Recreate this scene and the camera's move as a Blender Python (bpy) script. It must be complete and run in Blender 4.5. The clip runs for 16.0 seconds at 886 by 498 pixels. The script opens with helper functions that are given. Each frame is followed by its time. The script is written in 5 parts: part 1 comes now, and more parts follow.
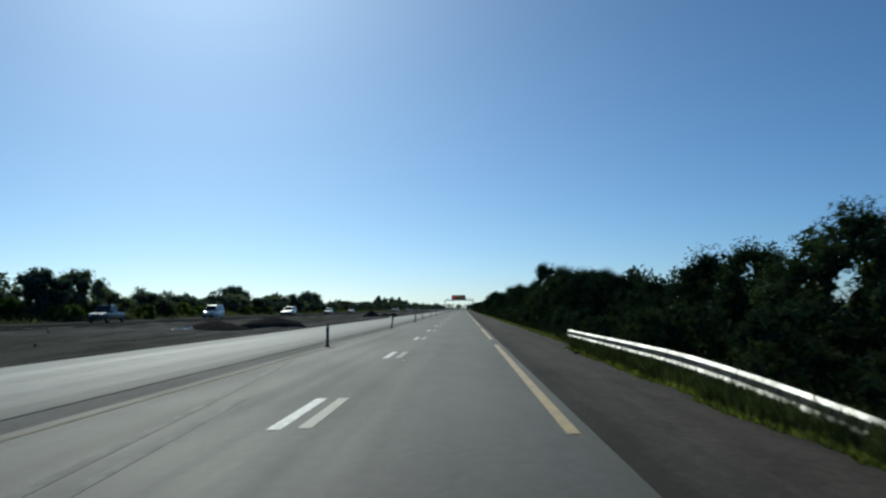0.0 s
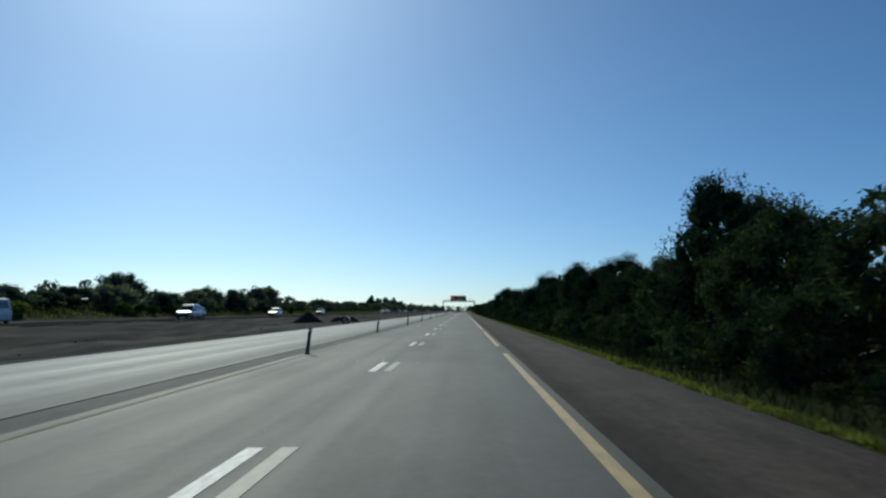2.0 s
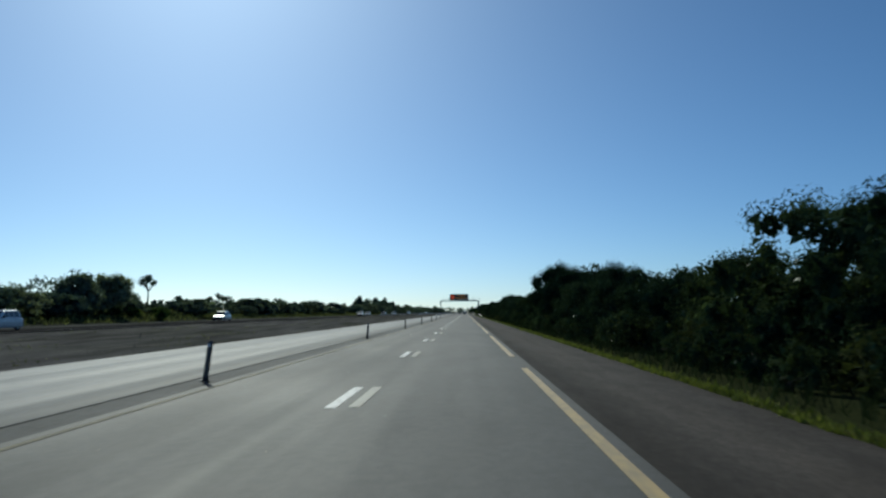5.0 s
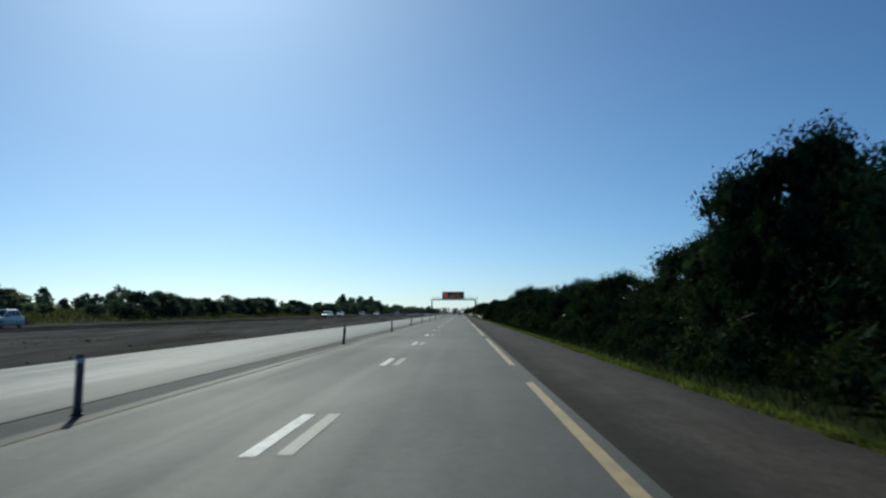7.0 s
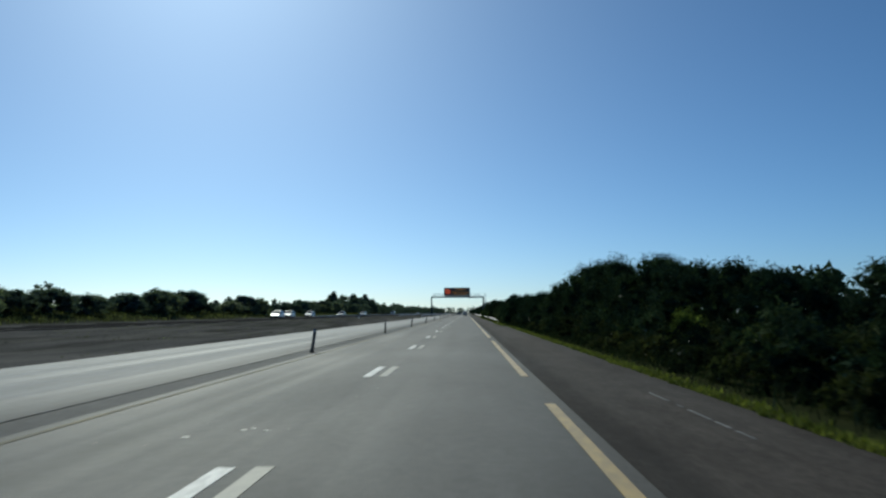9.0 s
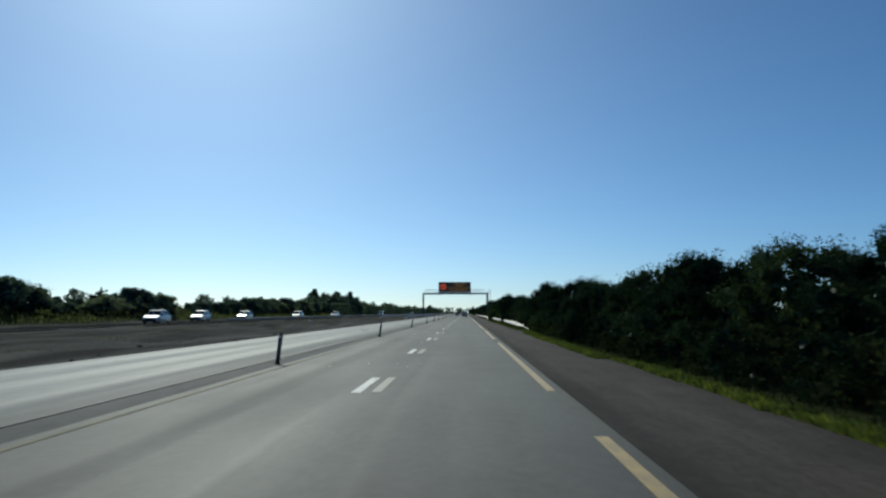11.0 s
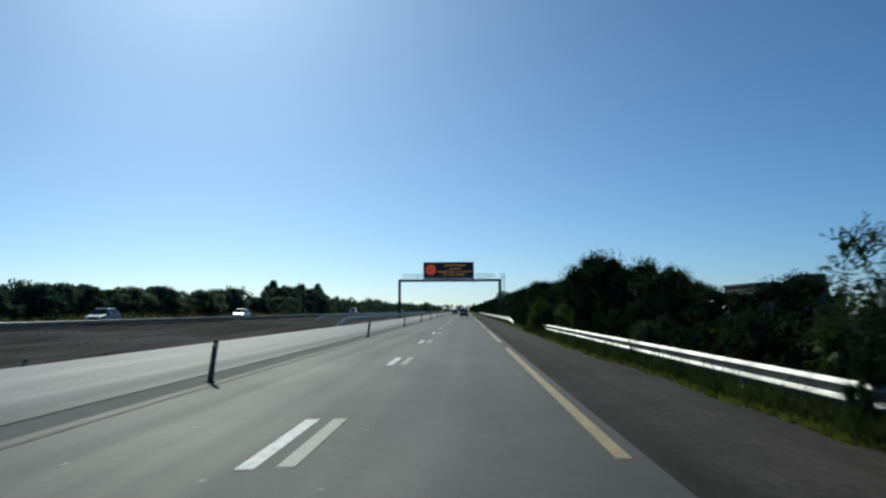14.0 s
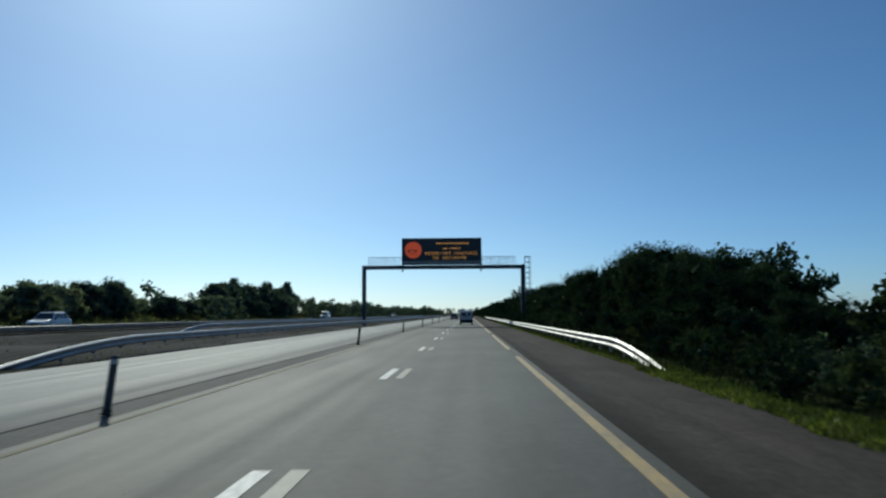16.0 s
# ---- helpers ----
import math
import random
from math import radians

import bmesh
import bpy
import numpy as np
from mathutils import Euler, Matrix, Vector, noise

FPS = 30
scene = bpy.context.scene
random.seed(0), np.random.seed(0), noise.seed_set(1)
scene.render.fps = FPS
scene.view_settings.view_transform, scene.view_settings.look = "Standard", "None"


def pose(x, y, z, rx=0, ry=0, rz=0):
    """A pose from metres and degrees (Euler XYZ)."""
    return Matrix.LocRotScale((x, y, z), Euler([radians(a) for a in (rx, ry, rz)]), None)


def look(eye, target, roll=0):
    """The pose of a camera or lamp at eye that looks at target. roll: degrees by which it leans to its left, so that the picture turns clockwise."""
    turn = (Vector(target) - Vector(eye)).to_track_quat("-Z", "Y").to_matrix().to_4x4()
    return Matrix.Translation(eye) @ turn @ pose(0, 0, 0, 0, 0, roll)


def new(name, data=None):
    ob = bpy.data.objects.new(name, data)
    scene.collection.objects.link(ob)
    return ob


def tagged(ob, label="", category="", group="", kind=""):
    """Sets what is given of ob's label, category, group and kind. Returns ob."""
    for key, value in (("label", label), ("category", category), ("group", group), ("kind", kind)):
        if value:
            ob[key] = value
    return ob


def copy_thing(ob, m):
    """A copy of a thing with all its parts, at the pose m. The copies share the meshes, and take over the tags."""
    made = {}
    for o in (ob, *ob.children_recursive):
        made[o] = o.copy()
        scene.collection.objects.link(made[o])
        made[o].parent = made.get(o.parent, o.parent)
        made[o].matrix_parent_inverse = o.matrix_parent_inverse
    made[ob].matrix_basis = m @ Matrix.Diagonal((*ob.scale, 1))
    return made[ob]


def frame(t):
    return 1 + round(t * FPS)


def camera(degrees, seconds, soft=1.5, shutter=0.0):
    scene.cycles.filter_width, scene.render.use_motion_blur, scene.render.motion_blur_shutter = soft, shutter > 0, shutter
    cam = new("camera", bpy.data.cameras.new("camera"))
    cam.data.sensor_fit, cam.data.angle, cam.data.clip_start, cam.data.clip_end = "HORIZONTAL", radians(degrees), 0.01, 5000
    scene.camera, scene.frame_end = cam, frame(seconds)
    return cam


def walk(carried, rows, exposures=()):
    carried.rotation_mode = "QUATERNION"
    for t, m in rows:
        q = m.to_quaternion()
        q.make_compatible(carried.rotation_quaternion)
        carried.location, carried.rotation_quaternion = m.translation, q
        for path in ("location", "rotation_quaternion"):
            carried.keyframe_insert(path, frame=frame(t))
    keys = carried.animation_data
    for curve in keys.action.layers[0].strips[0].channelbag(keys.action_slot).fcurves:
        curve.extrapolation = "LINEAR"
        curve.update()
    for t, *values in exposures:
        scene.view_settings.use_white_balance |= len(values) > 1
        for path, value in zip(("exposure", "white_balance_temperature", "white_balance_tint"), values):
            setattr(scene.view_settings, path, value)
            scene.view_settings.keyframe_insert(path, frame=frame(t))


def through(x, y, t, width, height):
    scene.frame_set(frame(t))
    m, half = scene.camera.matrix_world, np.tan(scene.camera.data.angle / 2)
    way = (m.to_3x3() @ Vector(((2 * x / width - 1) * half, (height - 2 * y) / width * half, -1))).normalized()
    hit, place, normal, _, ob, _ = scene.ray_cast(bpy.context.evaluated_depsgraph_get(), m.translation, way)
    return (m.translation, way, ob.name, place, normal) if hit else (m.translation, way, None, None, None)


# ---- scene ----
cam = camera(58.16, 16.0, soft=2.4, shutter=0.12)

# seconds, x, y, yaw to the left, pitch up, roll
PATH = [
    (0.0, 0.119, -9.116, 1.45, 4.269, -0.527), (0.5, 0.119, 4.472, 1.451, 4.368, -0.329),
    (1.0, 0.113, 19.172, 1.651, 4.391, -0.177), (1.5, 0.087, 32.704, 1.763, 4.364, 0.047),
    (2.0, -0.013, 47.228, 1.498, 4.403, 0.14), (2.5, -0.051, 60.817, 1.523, 4.437, 0.046),
    (3.0, -0.055, 75.296, 1.678, 4.527, -0.341), (3.5, -0.068, 89.393, 1.734, 4.377, -0.619),
    (4.0, -0.092, 103.598, 1.635, 4.54, -0.64), (4.2, -0.096, 109.245, 1.723, 4.527, -0.615),
    (6.3, -0.119, 167.466, 1.226, 4.548, 0.026), (6.5, -0.094, 173.071, 1.245, 4.559, 0.02),
    (7.0, -0.028, 187.389, 1.266, 4.551, -0.179), (7.5, 0.004, 200.895, 1.314, 4.532, 0.075),
    (8.0, 0.052, 215.258, 1.358, 4.591, 0.078), (8.5, 0.056, 228.687, 1.486, 4.606, 0.017),
    (9.0, 0.052, 243.089, 1.663, 4.548, -0.081), (9.2, 0.052, 248.819, 1.699, 4.514, -0.067),
    (11.3, -0.203, 306.846, 1.558, 4.566, -0.13), (11.5, -0.193, 312.632, 1.523, 4.555, -0.137),
    (12.0, -0.215, 327.156, 1.438, 4.457, -0.219), (12.5, -0.217, 340.737, 1.375, 4.511, -0.073),
    (13.0, -0.183, 355.117, 1.307, 4.542, -0.012), (13.5, -0.177, 368.791, 1.379, 4.423, -0.107),
    (14.0, -0.142, 383.09, 1.613, 4.384, -0.316), (14.5, -0.176, 396.348, 1.621, 4.443, -0.274),
    (15.0, -0.196, 410.367, 1.652, 4.429, -0.205), (15.5, -0.208, 423.82, 1.754, 4.749, -0.033),
    (16.0, -0.247, 438.116, 1.776, 4.668, -0.35)]
EYE_HEIGHT = 1.36


def car_view(x, y, yaw, pitch, roll):
    a, p = radians(yaw), radians(pitch)
    way = Vector((-math.sin(a) * math.cos(p), math.cos(a) * math.cos(p), math.sin(p)))
    eye = Vector((x, y, EYE_HEIGHT))
    return look(eye, eye + way, roll)


walk(cam, [(t, car_view(*row)) for t, *row in PATH], [(0.0, 0.0, 5030, -10), (16.0, 0.0, 5030, -10)])

# ---- light ----
SUN_HEIGHT, SUN_LEFT = 32.0, 19.0
world = bpy.data.worlds.new("sky")
scene.world = world
world.use_nodes = True
wn = world.node_tree
sky = wn.nodes.new("ShaderNodeTexSky")
sky.sky_type = "NISHITA"
sky.sun_disc = False
sky.sun_elevation = radians(SUN_HEIGHT)
sky.sun_rotation = radians(-SUN_LEFT)
sky.altitude = 100
sky.air_density, sky.dust_density, sky.ozone_density = 0.62, 0.68, 3.7
wn.links.new(sky.outputs[0], wn.nodes["Background"].inputs[0])
wn.nodes["Background"].inputs[1].default_value = 0.066

sun = new("sun", bpy.data.lights.new("sun", "SUN"))
sun.data.energy, sun.data.angle, sun.data.color = 3.5, radians(0.6), (1.0, 0.79, 0.58)
e, a = radians(SUN_HEIGHT), radians(SUN_LEFT)
sun.matrix_world = look((0, 0, 50), (math.sin(a) * math.cos(e), -math.cos(a) * math.cos(e), 50 - math.sin(e)))


# ---- materials ----
class Nodes:
    """A short way to write node materials."""

    def __init__(self, name):
        self.mat = bpy.data.materials.new(name)
        self.mat.use_nodes = True
        self.tree = self.mat.node_tree
        self.bsdf = self.tree.nodes["Principled BSDF"]
        self.pos = None

    def add(self, kind, **values):
        node = self.tree.nodes.new(kind)
        for key, value in values.items():
            node.inputs[key].default_value = value
        return node

    def link(self, a, b):
        self.tree.links.new(a, b)

    def place(self, scale=(1, 1, 1), local=False):
        coord = self.add("ShaderNodeTexCoord") if local else self.add("ShaderNodeNewGeometry")
        mapping = self.add("ShaderNodeMapping")
        mapping.inputs["Scale"].default_value = scale
        self.link(coord.outputs["Object" if local else "Position"], mapping.inputs[0])
        return mapping.outputs[0]

    def noise(self, scale, detail=4.0, stretch=(1, 1, 1), rough=0.55, local=False):
        node = self.add("ShaderNodeTexNoise", Scale=scale, Detail=detail, Roughness=rough)
        self.link(self.place(stretch, local), node.inputs["Vector"])
        return node.outputs["Fac"]

    def ramp(self, fac, stops):
        node = self.add("ShaderNodeValToRGB")
        while len(node.color_ramp.elements) < len(stops):
            node.color_ramp.elements.new(0.5)
        for el, (at, col) in zip(node.color_ramp.elements, stops):
            el.position = at
            el.color = (*col, 1) if len(col) == 3 else col
        self.link(fac, node.inputs[0])
        return node.outputs[0]

    def grey(self, fac, lo, hi, a=0.0, b=1.0):
        return self.ramp(fac, [(lo, (a, a, a)), (hi, (b, b, b))])

    def mix(self, fac, a, b, blend="MIX"):
        node = self.tree.nodes.new("ShaderNodeMix")
        node.data_type, node.blend_type = "RGBA", blend
        for value, socket in ((fac, node.inputs[0]), (a, node.inputs[6]), (b, node.inputs[7])):
            if isinstance(value, bpy.types.NodeSocket):
                self.link(value, socket)
            elif isinstance(value, (int, float)):
                socket.default_value = value
            else:
                socket.default_value = (*value, 1)
        return node.outputs[2]

    def bump(self, fac, strength, distance=0.01):
        node = self.add("ShaderNodeBump", Strength=strength, Distance=distance)
        self.link(fac, node.inputs["Height"])
        self.link(node.outputs[0], self.bsdf.inputs["Normal"])

    def finish(self, colour=None, rough=None, metal=None, spec=None):
        for value, key in ((colour, "Base Color"), (rough, "Roughness"), (metal, "Metallic"), (spec, "Specular IOR Level")):
            if value is None:
                continue
            if isinstance(value, bpy.types.NodeSocket):
                self.link(value, self.bsdf.inputs[key])
            elif isinstance(value, (int, float)):
                self.bsdf.inputs[key].default_value = value
            else:
                self.bsdf.inputs[key].default_value = (*value, 1)
        return self.mat


def asphalt(name, dark, light, tint, rough_lo, rough_hi, streak=0.5, spec=0.5):
    """Worn asphalt: stones, long wheel streaks and patches."""
    m = Nodes(name)
    stones = m.noise(60, 3)
    patches = m.noise(0.35, 5, (1, 0.25, 1))
    streaks = m.noise(1.6, 4, (1, 0.012, 1))
    base = m.ramp(stones, [(0.3, dark), (0.7, light)])
    base = m.mix(m.grey(patches, 0.3, 0.7, 0, 0.6), base, tint)
    base = m.mix(0.75, base, m.ramp(m.noise(1.1, 6, (1, 0.5, 1), 0.7), [(0.3, (0.6, 0.6, 0.6)), (0.7, (1.3, 1.3, 1.3))]), "MULTIPLY")
    base = m.mix(0.6, base, m.ramp(m.noise(7, 5, (1, 0.7, 1), 0.75), [(0.35, (0.62, 0.62, 0.62)), (0.65, (1.3, 1.3, 1.3))]), "MULTIPLY")
    base = m.mix(m.grey(m.noise(38, 2), 0.71, 0.77, 0, 0.35), base, (0.26, 0.257, 0.25))
    base = m.mix(streak, base, m.ramp(streaks, [(0.3, (0.45, 0.45, 0.45)), (0.7, (1.35, 1.35, 1.35))]), "MULTIPLY")
    rough = m.mix(0.5, m.grey(streaks, 0.3, 0.7, rough_lo, rough_hi), m.grey(patches, 0.3, 0.7, rough_lo, rough_hi))
    m.bump(stones, 0.5, 0.006)
    return m.finish(base, rough, spec=spec)


def running_lane():
    """The two worn lanes: tar streaks beside the old line, polished wheel tracks, brown dust along the shoulder, darker
    towards the right.
    """
    m = Nodes("lane asphalt")
    stones, patches = m.noise(60, 3), m.noise(0.35, 5, (1, 0.25, 1))
    streaks, broad = m.noise(1.6, 4, (1, 0.012, 1)), m.noise(0.5, 3, (1, 0.04, 1))
    base = m.ramp(stones, [(0.3, (0.039, 0.0397, 0.0403)), (0.7, (0.079, 0.08, 0.081))])
    base = m.mix(m.grey(patches, 0.3, 0.7, 0, 0.6), base, (0.07, 0.0707, 0.071))
    base = m.mix(0.8, base, m.ramp(m.noise(0.8, 6, (1, 0.35, 1), 0.7), [(0.3, (0.62, 0.62, 0.62)), (0.7, (1.3, 1.3, 1.3))]), "MULTIPLY")
    base = m.mix(0.6, base, m.ramp(m.noise(7, 5, (1, 0.7, 1), 0.75), [(0.35, (0.62, 0.62, 0.62)), (0.65, (1.3, 1.3, 1.3))]), "MULTIPLY")
    base = m.mix(m.grey(m.noise(38, 2), 0.71, 0.77, 0, 0.35), base, (0.26, 0.257, 0.25))
    base = m.mix(0.5, base, m.ramp(streaks, [(0.3, (0.5, 0.5, 0.5)), (0.7, (1.3, 1.3, 1.3))]), "MULTIPLY")
    where = m.add("ShaderNodeSeparateXYZ")
    m.link(m.place(), where.inputs[0])
    across = m.mix(0.035, m.scaled(where.outputs[0], 0.1, 0.55), broad)
    one, tar, track = (1, 1, 1), (0.66, 0.665, 0.67), (0.9, 0.9, 0.9)
    # The last stops darken towards the right and end in the brown dust strip.
    tone_across = m.ramp(across, [(0.062, (0.55, 0.55, 0.55)), (0.078, (0.62, 0.62, 0.62)), (0.09, one), (0.155, one), (0.183, tar), (0.2, tar), (0.235, one), (0.3, track), (0.4, (1.06, 1.06, 1.05)),
                             (0.52, track), (0.59, (0.92, 0.92, 0.92)), (0.65, (0.76, 0.76, 0.76)), (0.69, (0.6, 0.57, 0.53))])
    base = m.mix(1.0, base, m.mix(m.grey(broad, 0.35, 0.5, 0.6, 1.0), one, tone_across), "MULTIPLY")
    m.bump(stones, 0.5, 0.006)
    rough = m.mix(0.5, m.grey(streaks, 0.3, 0.7, 0.68, 0.86), m.grey(patches, 0.3, 0.7, 0.68, 0.86))
    return m.finish(base, rough, spec=0.33)


def hard_shoulder():
    """Older brownish asphalt: a dark sealed joint along the lane, pale dust further out, dirt by the grass."""
    m = Nodes("shoulder asphalt")
    stones, patches = m.noise(60, 3), m.noise(0.5, 5, (1, 0.2, 1))
    streaks, broad = m.noise(2.2, 4, (1, 0.015, 1)), m.noise(0.7, 4, (1, 0.12, 1))
    base = m.ramp(stones, [(0.3, (0.029, 0.0258, 0.0235)), (0.7, (0.072, 0.064, 0.0575))])
    base = m.mix(m.grey(patches, 0.3, 0.7, 0, 0.6), base, (0.055, 0.048, 0.042))
    base = m.mix(0.8, base, m.ramp(m.noise(1.3, 6, (1, 0.35, 1), 0.7), [(0.3, (0.6, 0.6, 0.6)), (0.7, (1.35, 1.35, 1.35))]), "MULTIPLY")
    base = m.mix(0.6, base, m.ramp(m.noise(8, 5, (1, 0.7, 1), 0.75), [(0.35, (0.6, 0.6, 0.6)), (0.65, (1.35, 1.35, 1.35))]), "MULTIPLY")
    base = m.mix(m.grey(m.noise(30, 2), 0.7, 0.76, 0, 0.4), base, (0.2, 0.195, 0.18))
    base = m.mix(0.45, base, m.ramp(streaks, [(0.3, (0.55, 0.55, 0.55)), (0.7, (1.3, 1.3, 1.3))]), "MULTIPLY")
    where = m.add("ShaderNodeSeparateXYZ")
    m.link(m.place(), where.inputs[0])
    across = m.mix(0.1, m.scaled(where.outputs[0], 0.3, -0.4), broad)
    tone_across = m.ramp(across, [(0.1, (0.6, 0.6, 0.6)), (0.17, (0.62, 0.62, 0.62)), (0.25, (1, 0.99, 0.98)), (0.5, (1.2, 1.18, 1.15)), (0.68, (1, 1, 1)), (0.8, (0.8, 0.78, 0.72))])
    base = m.mix(1.0, base, tone_across, "MULTIPLY")
    m.bump(stones, 0.6, 0.008)
    return m.finish(base, m.grey(patches, 0.3, 0.7, 0.85, 1.0), spec=0.08)


def dusty_lane():
    """The closed new surface: tracked dust, darker along the joint, long pale wheel streaks."""
    m = Nodes("dusty new surface")
    stones, patches = m.noise(60, 3), m.noise(0.35, 5, (1, 0.25, 1))
    streaks, fine = m.noise(1.3, 5, (1, 0.01, 1)), m.noise(5, 4, (1, 0.02, 1))
    base = m.ramp(stones, [(0.3, (0.146, 0.149, 0.151)), (0.7, (0.23, 0.234, 0.237))])
    base = m.mix(m.grey(patches, 0.3, 0.7, 0, 0.6), base, (0.213, 0.216, 0.219))
    where = m.add("ShaderNodeSeparateXYZ")
    m.link(m.place(), where.inputs[0])
    wobble = m.mix(0.06, m.scaled(where.outputs[0], -0.16, -0.9), streaks)
    tone_across = m.ramp(wobble, [(0.03, (0.36, 0.36, 0.36)), (0.09, (0.42, 0.42, 0.42)), (0.17, (0.6, 0.6, 0.6)), (0.3, (0.86, 0.86, 0.86)), (0.55, (1.02, 1.02, 1.02))])
    base = m.mix(1.0, base, tone_across, "MULTIPLY")
    base = m.mix(0.75, base, m.ramp(m.noise(2.2, 6, (1, 0.3, 1), 0.7), [(0.3, (0.72, 0.72, 0.72)), (0.7, (1.2, 1.2, 1.2))]), "MULTIPLY")
    base = m.mix(0.35, base, m.ramp(streaks, [(0.3, (0.6, 0.6, 0.6)), (0.7, (1.35, 1.35, 1.35))]), "MULTIPLY")
    base = m.mix(0.3, base, m.ramp(fine, [(0.35, (0.7, 0.7, 0.7)), (0.65, (1.25, 1.25, 1.25))]), "MULTIPLY")
    m.bump(stones, 0.5, 0.006)
    return m.finish(base, m.grey(streaks, 0.3, 0.7, 0.68, 0.85), spec=m.grey(wobble, 0.04, 0.28, 0.12, 0.35))


def paint(name, colour, worn, under, rough=0.7, scale=9.0, lo=0.42, hi=0.62, spec=0.5):
    """Road paint with grain and worn-off spots."""
    m = Nodes(name)
    wear = m.noise(scale, 6, (1, 0.4, 1), 0.7)
    base = m.mix(m.grey(wear, lo, hi, 0, worn), colour, under)
    m.bump(m.noise(120, 2), 0.25, 0.003)
    return m.finish(base, rough, spec=spec)


def plain(name, colour, rough=0.5, metal=0.0, vary=0.25, scale=3.0, spec=None, bump=0.0):
    """A single stuff with soft dirt and fine grain."""
    m = Nodes(name)
    dirt = m.noise(scale, 5, local=True)
    dark = tuple(c * (1 - vary) for c in colour)
    base = m.ramp(dirt, [(0.3, dark), (0.7, colour)])
    if bump:
        m.bump(m.noise(scale * 14, 3, local=True), bump, 0.01)
    return m.finish(base, m.grey(dirt, 0.3, 0.7, min(1, rough * 1.2), rough * 0.85), metal, spec)


def foliage(name, dark, light, through=0.25, gloss=0.12):
    """Leaves: each one its own green, some light comes through."""
    m = Nodes(name)
    geo = m.add("ShaderNodeNewGeometry")
    info = m.add("ShaderNodeObjectInfo")
    leaf = m.ramp(geo.outputs["Random Per Island"], [(0.0, dark), (0.75, light), (1.0, tuple(c * 1.5 for c in light))])
    tone = m.ramp(info.outputs["Random"], [(0.0, (0.55, 0.66, 0.72)), (0.35, (0.9, 0.95, 0.95)), (0.7, (1.2, 1.2, 1.05)), (1.0, (1.9, 1.75, 1.4))])
    colour = m.mix(1.0, leaf, tone, "MULTIPLY")
    sprays = m.ramp(m.noise(0.9, 3, rough=0.6), [(0.34, (0.5, 0.55, 0.6)), (0.5, (1, 1, 1)), (0.66, (1.5, 1.46, 1.3))])
    colour = m.mix(1.0, colour, sprays, "MULTIPLY")
    shiny = geo.outputs["Random Per Island"]
    m.finish(colour, m.ramp(shiny, [(0.0, (0.8, 0.8, 0.8)), (0.985, (0.8, 0.8, 0.8)), (0.99, (0.35, 0.35, 0.35))]),
             spec=m.ramp(shiny, [(0.0, (gloss, gloss, gloss)), (0.985, (gloss, gloss, gloss)), (0.99, (0.35, 0.35, 0.35))]))
    glow = m.add("ShaderNodeBsdfTranslucent")
    m.link(m.mix(1.0, colour, (1.05, 1.2, 0.65), "MULTIPLY"), glow.inputs[0])
    both = m.add("ShaderNodeMixShader")
    both.inputs[0].default_value = through
    m.link(m.bsdf.outputs[0], both.inputs[1])
    m.link(glow.outputs[0], both.inputs[2])
    m.link(both.outputs[0], m.tree.nodes["Material Output"].inputs[0])
    return m.mat


def ground_material():
    """Soil and dry grass; greener away from the works."""
    m = Nodes("soil and grass")
    big, mid, fine = m.noise(0.06, 4, (1, 0.5, 1)), m.noise(0.7, 5, (1, 0.35, 1)), m.noise(14, 4)
    soil = m.ramp(fine, [(0.3, (0.068, 0.067, 0.065)), (0.7, (0.17, 0.164, 0.158))])
    soil = m.mix(m.grey(mid, 0.4, 0.65, 0, 0.8), soil, (0.112, 0.109, 0.105))
    soil = m.mix(0.8, soil, m.ramp(m.noise(0.6, 5, (1, 0.09, 1), 0.62), [(0.36, (0.5, 0.48, 0.47)), (0.5, (0.95, 0.95, 0.95)), (0.64, (1.4, 1.37, 1.3))]), "MULTIPLY")
    grass = m.ramp(fine, [(0.3, (0.016, 0.021, 0.009)), (0.7, (0.042, 0.047, 0.02))])
    where = m.add("ShaderNodeSeparateXYZ")
    m.link(m.place(), where.inputs[0])
    side = m.ramp(m.scaled(where.outputs[0], 0.01, 0.5), [(0.06, (1, 1, 1)), (0.1, (0, 0, 0)), (0.537, (0, 0, 0)), (0.541, (1, 1, 1))])
    speck = m.grey(big, 0.4, 0.6, 0, 0.35)
    cover = m.mix(1.0, side, speck, "ADD")
    m.bump(m.mix(0.5, mid, fine), 0.8, 0.06)
    return m.finish(m.mix(cover, soil, grass), 1.0, spec=0.0)


def scaled(self, value, by, plus):
    node = self.tree.nodes.new("ShaderNodeMath")
    node.operation = "MULTIPLY_ADD"
    self.link(value, node.inputs[0])
    node.inputs[1].default_value, node.inputs[2].default_value = by, plus
    return node.outputs[0]


Nodes.scaled = scaled
M_NEW = dusty_lane()
M_LANE = running_lane()
M_SHOULDER = hard_shoulder()
M_FAR = asphalt("dark far asphalt", (0.022, 0.022, 0.022), (0.05, 0.049, 0.047), (0.04, 0.039, 0.038), 0.9, 1.0, 0.3, 0.0)
M_JOINT = asphalt("rough joint strip", (0.046, 0.046, 0.046), (0.096, 0.096, 0.095), (0.076, 0.076, 0.075), 0.8, 0.97, 0.7, 0.2)
M_WHITE = paint("white road paint", (0.74, 0.73, 0.7), 0.6, (0.3, 0.3, 0.29))
M_BEIGE = paint("faded beige road paint", (0.30, 0.285, 0.235), 0.8, (0.19, 0.185, 0.165), lo=0.35, hi=0.7)
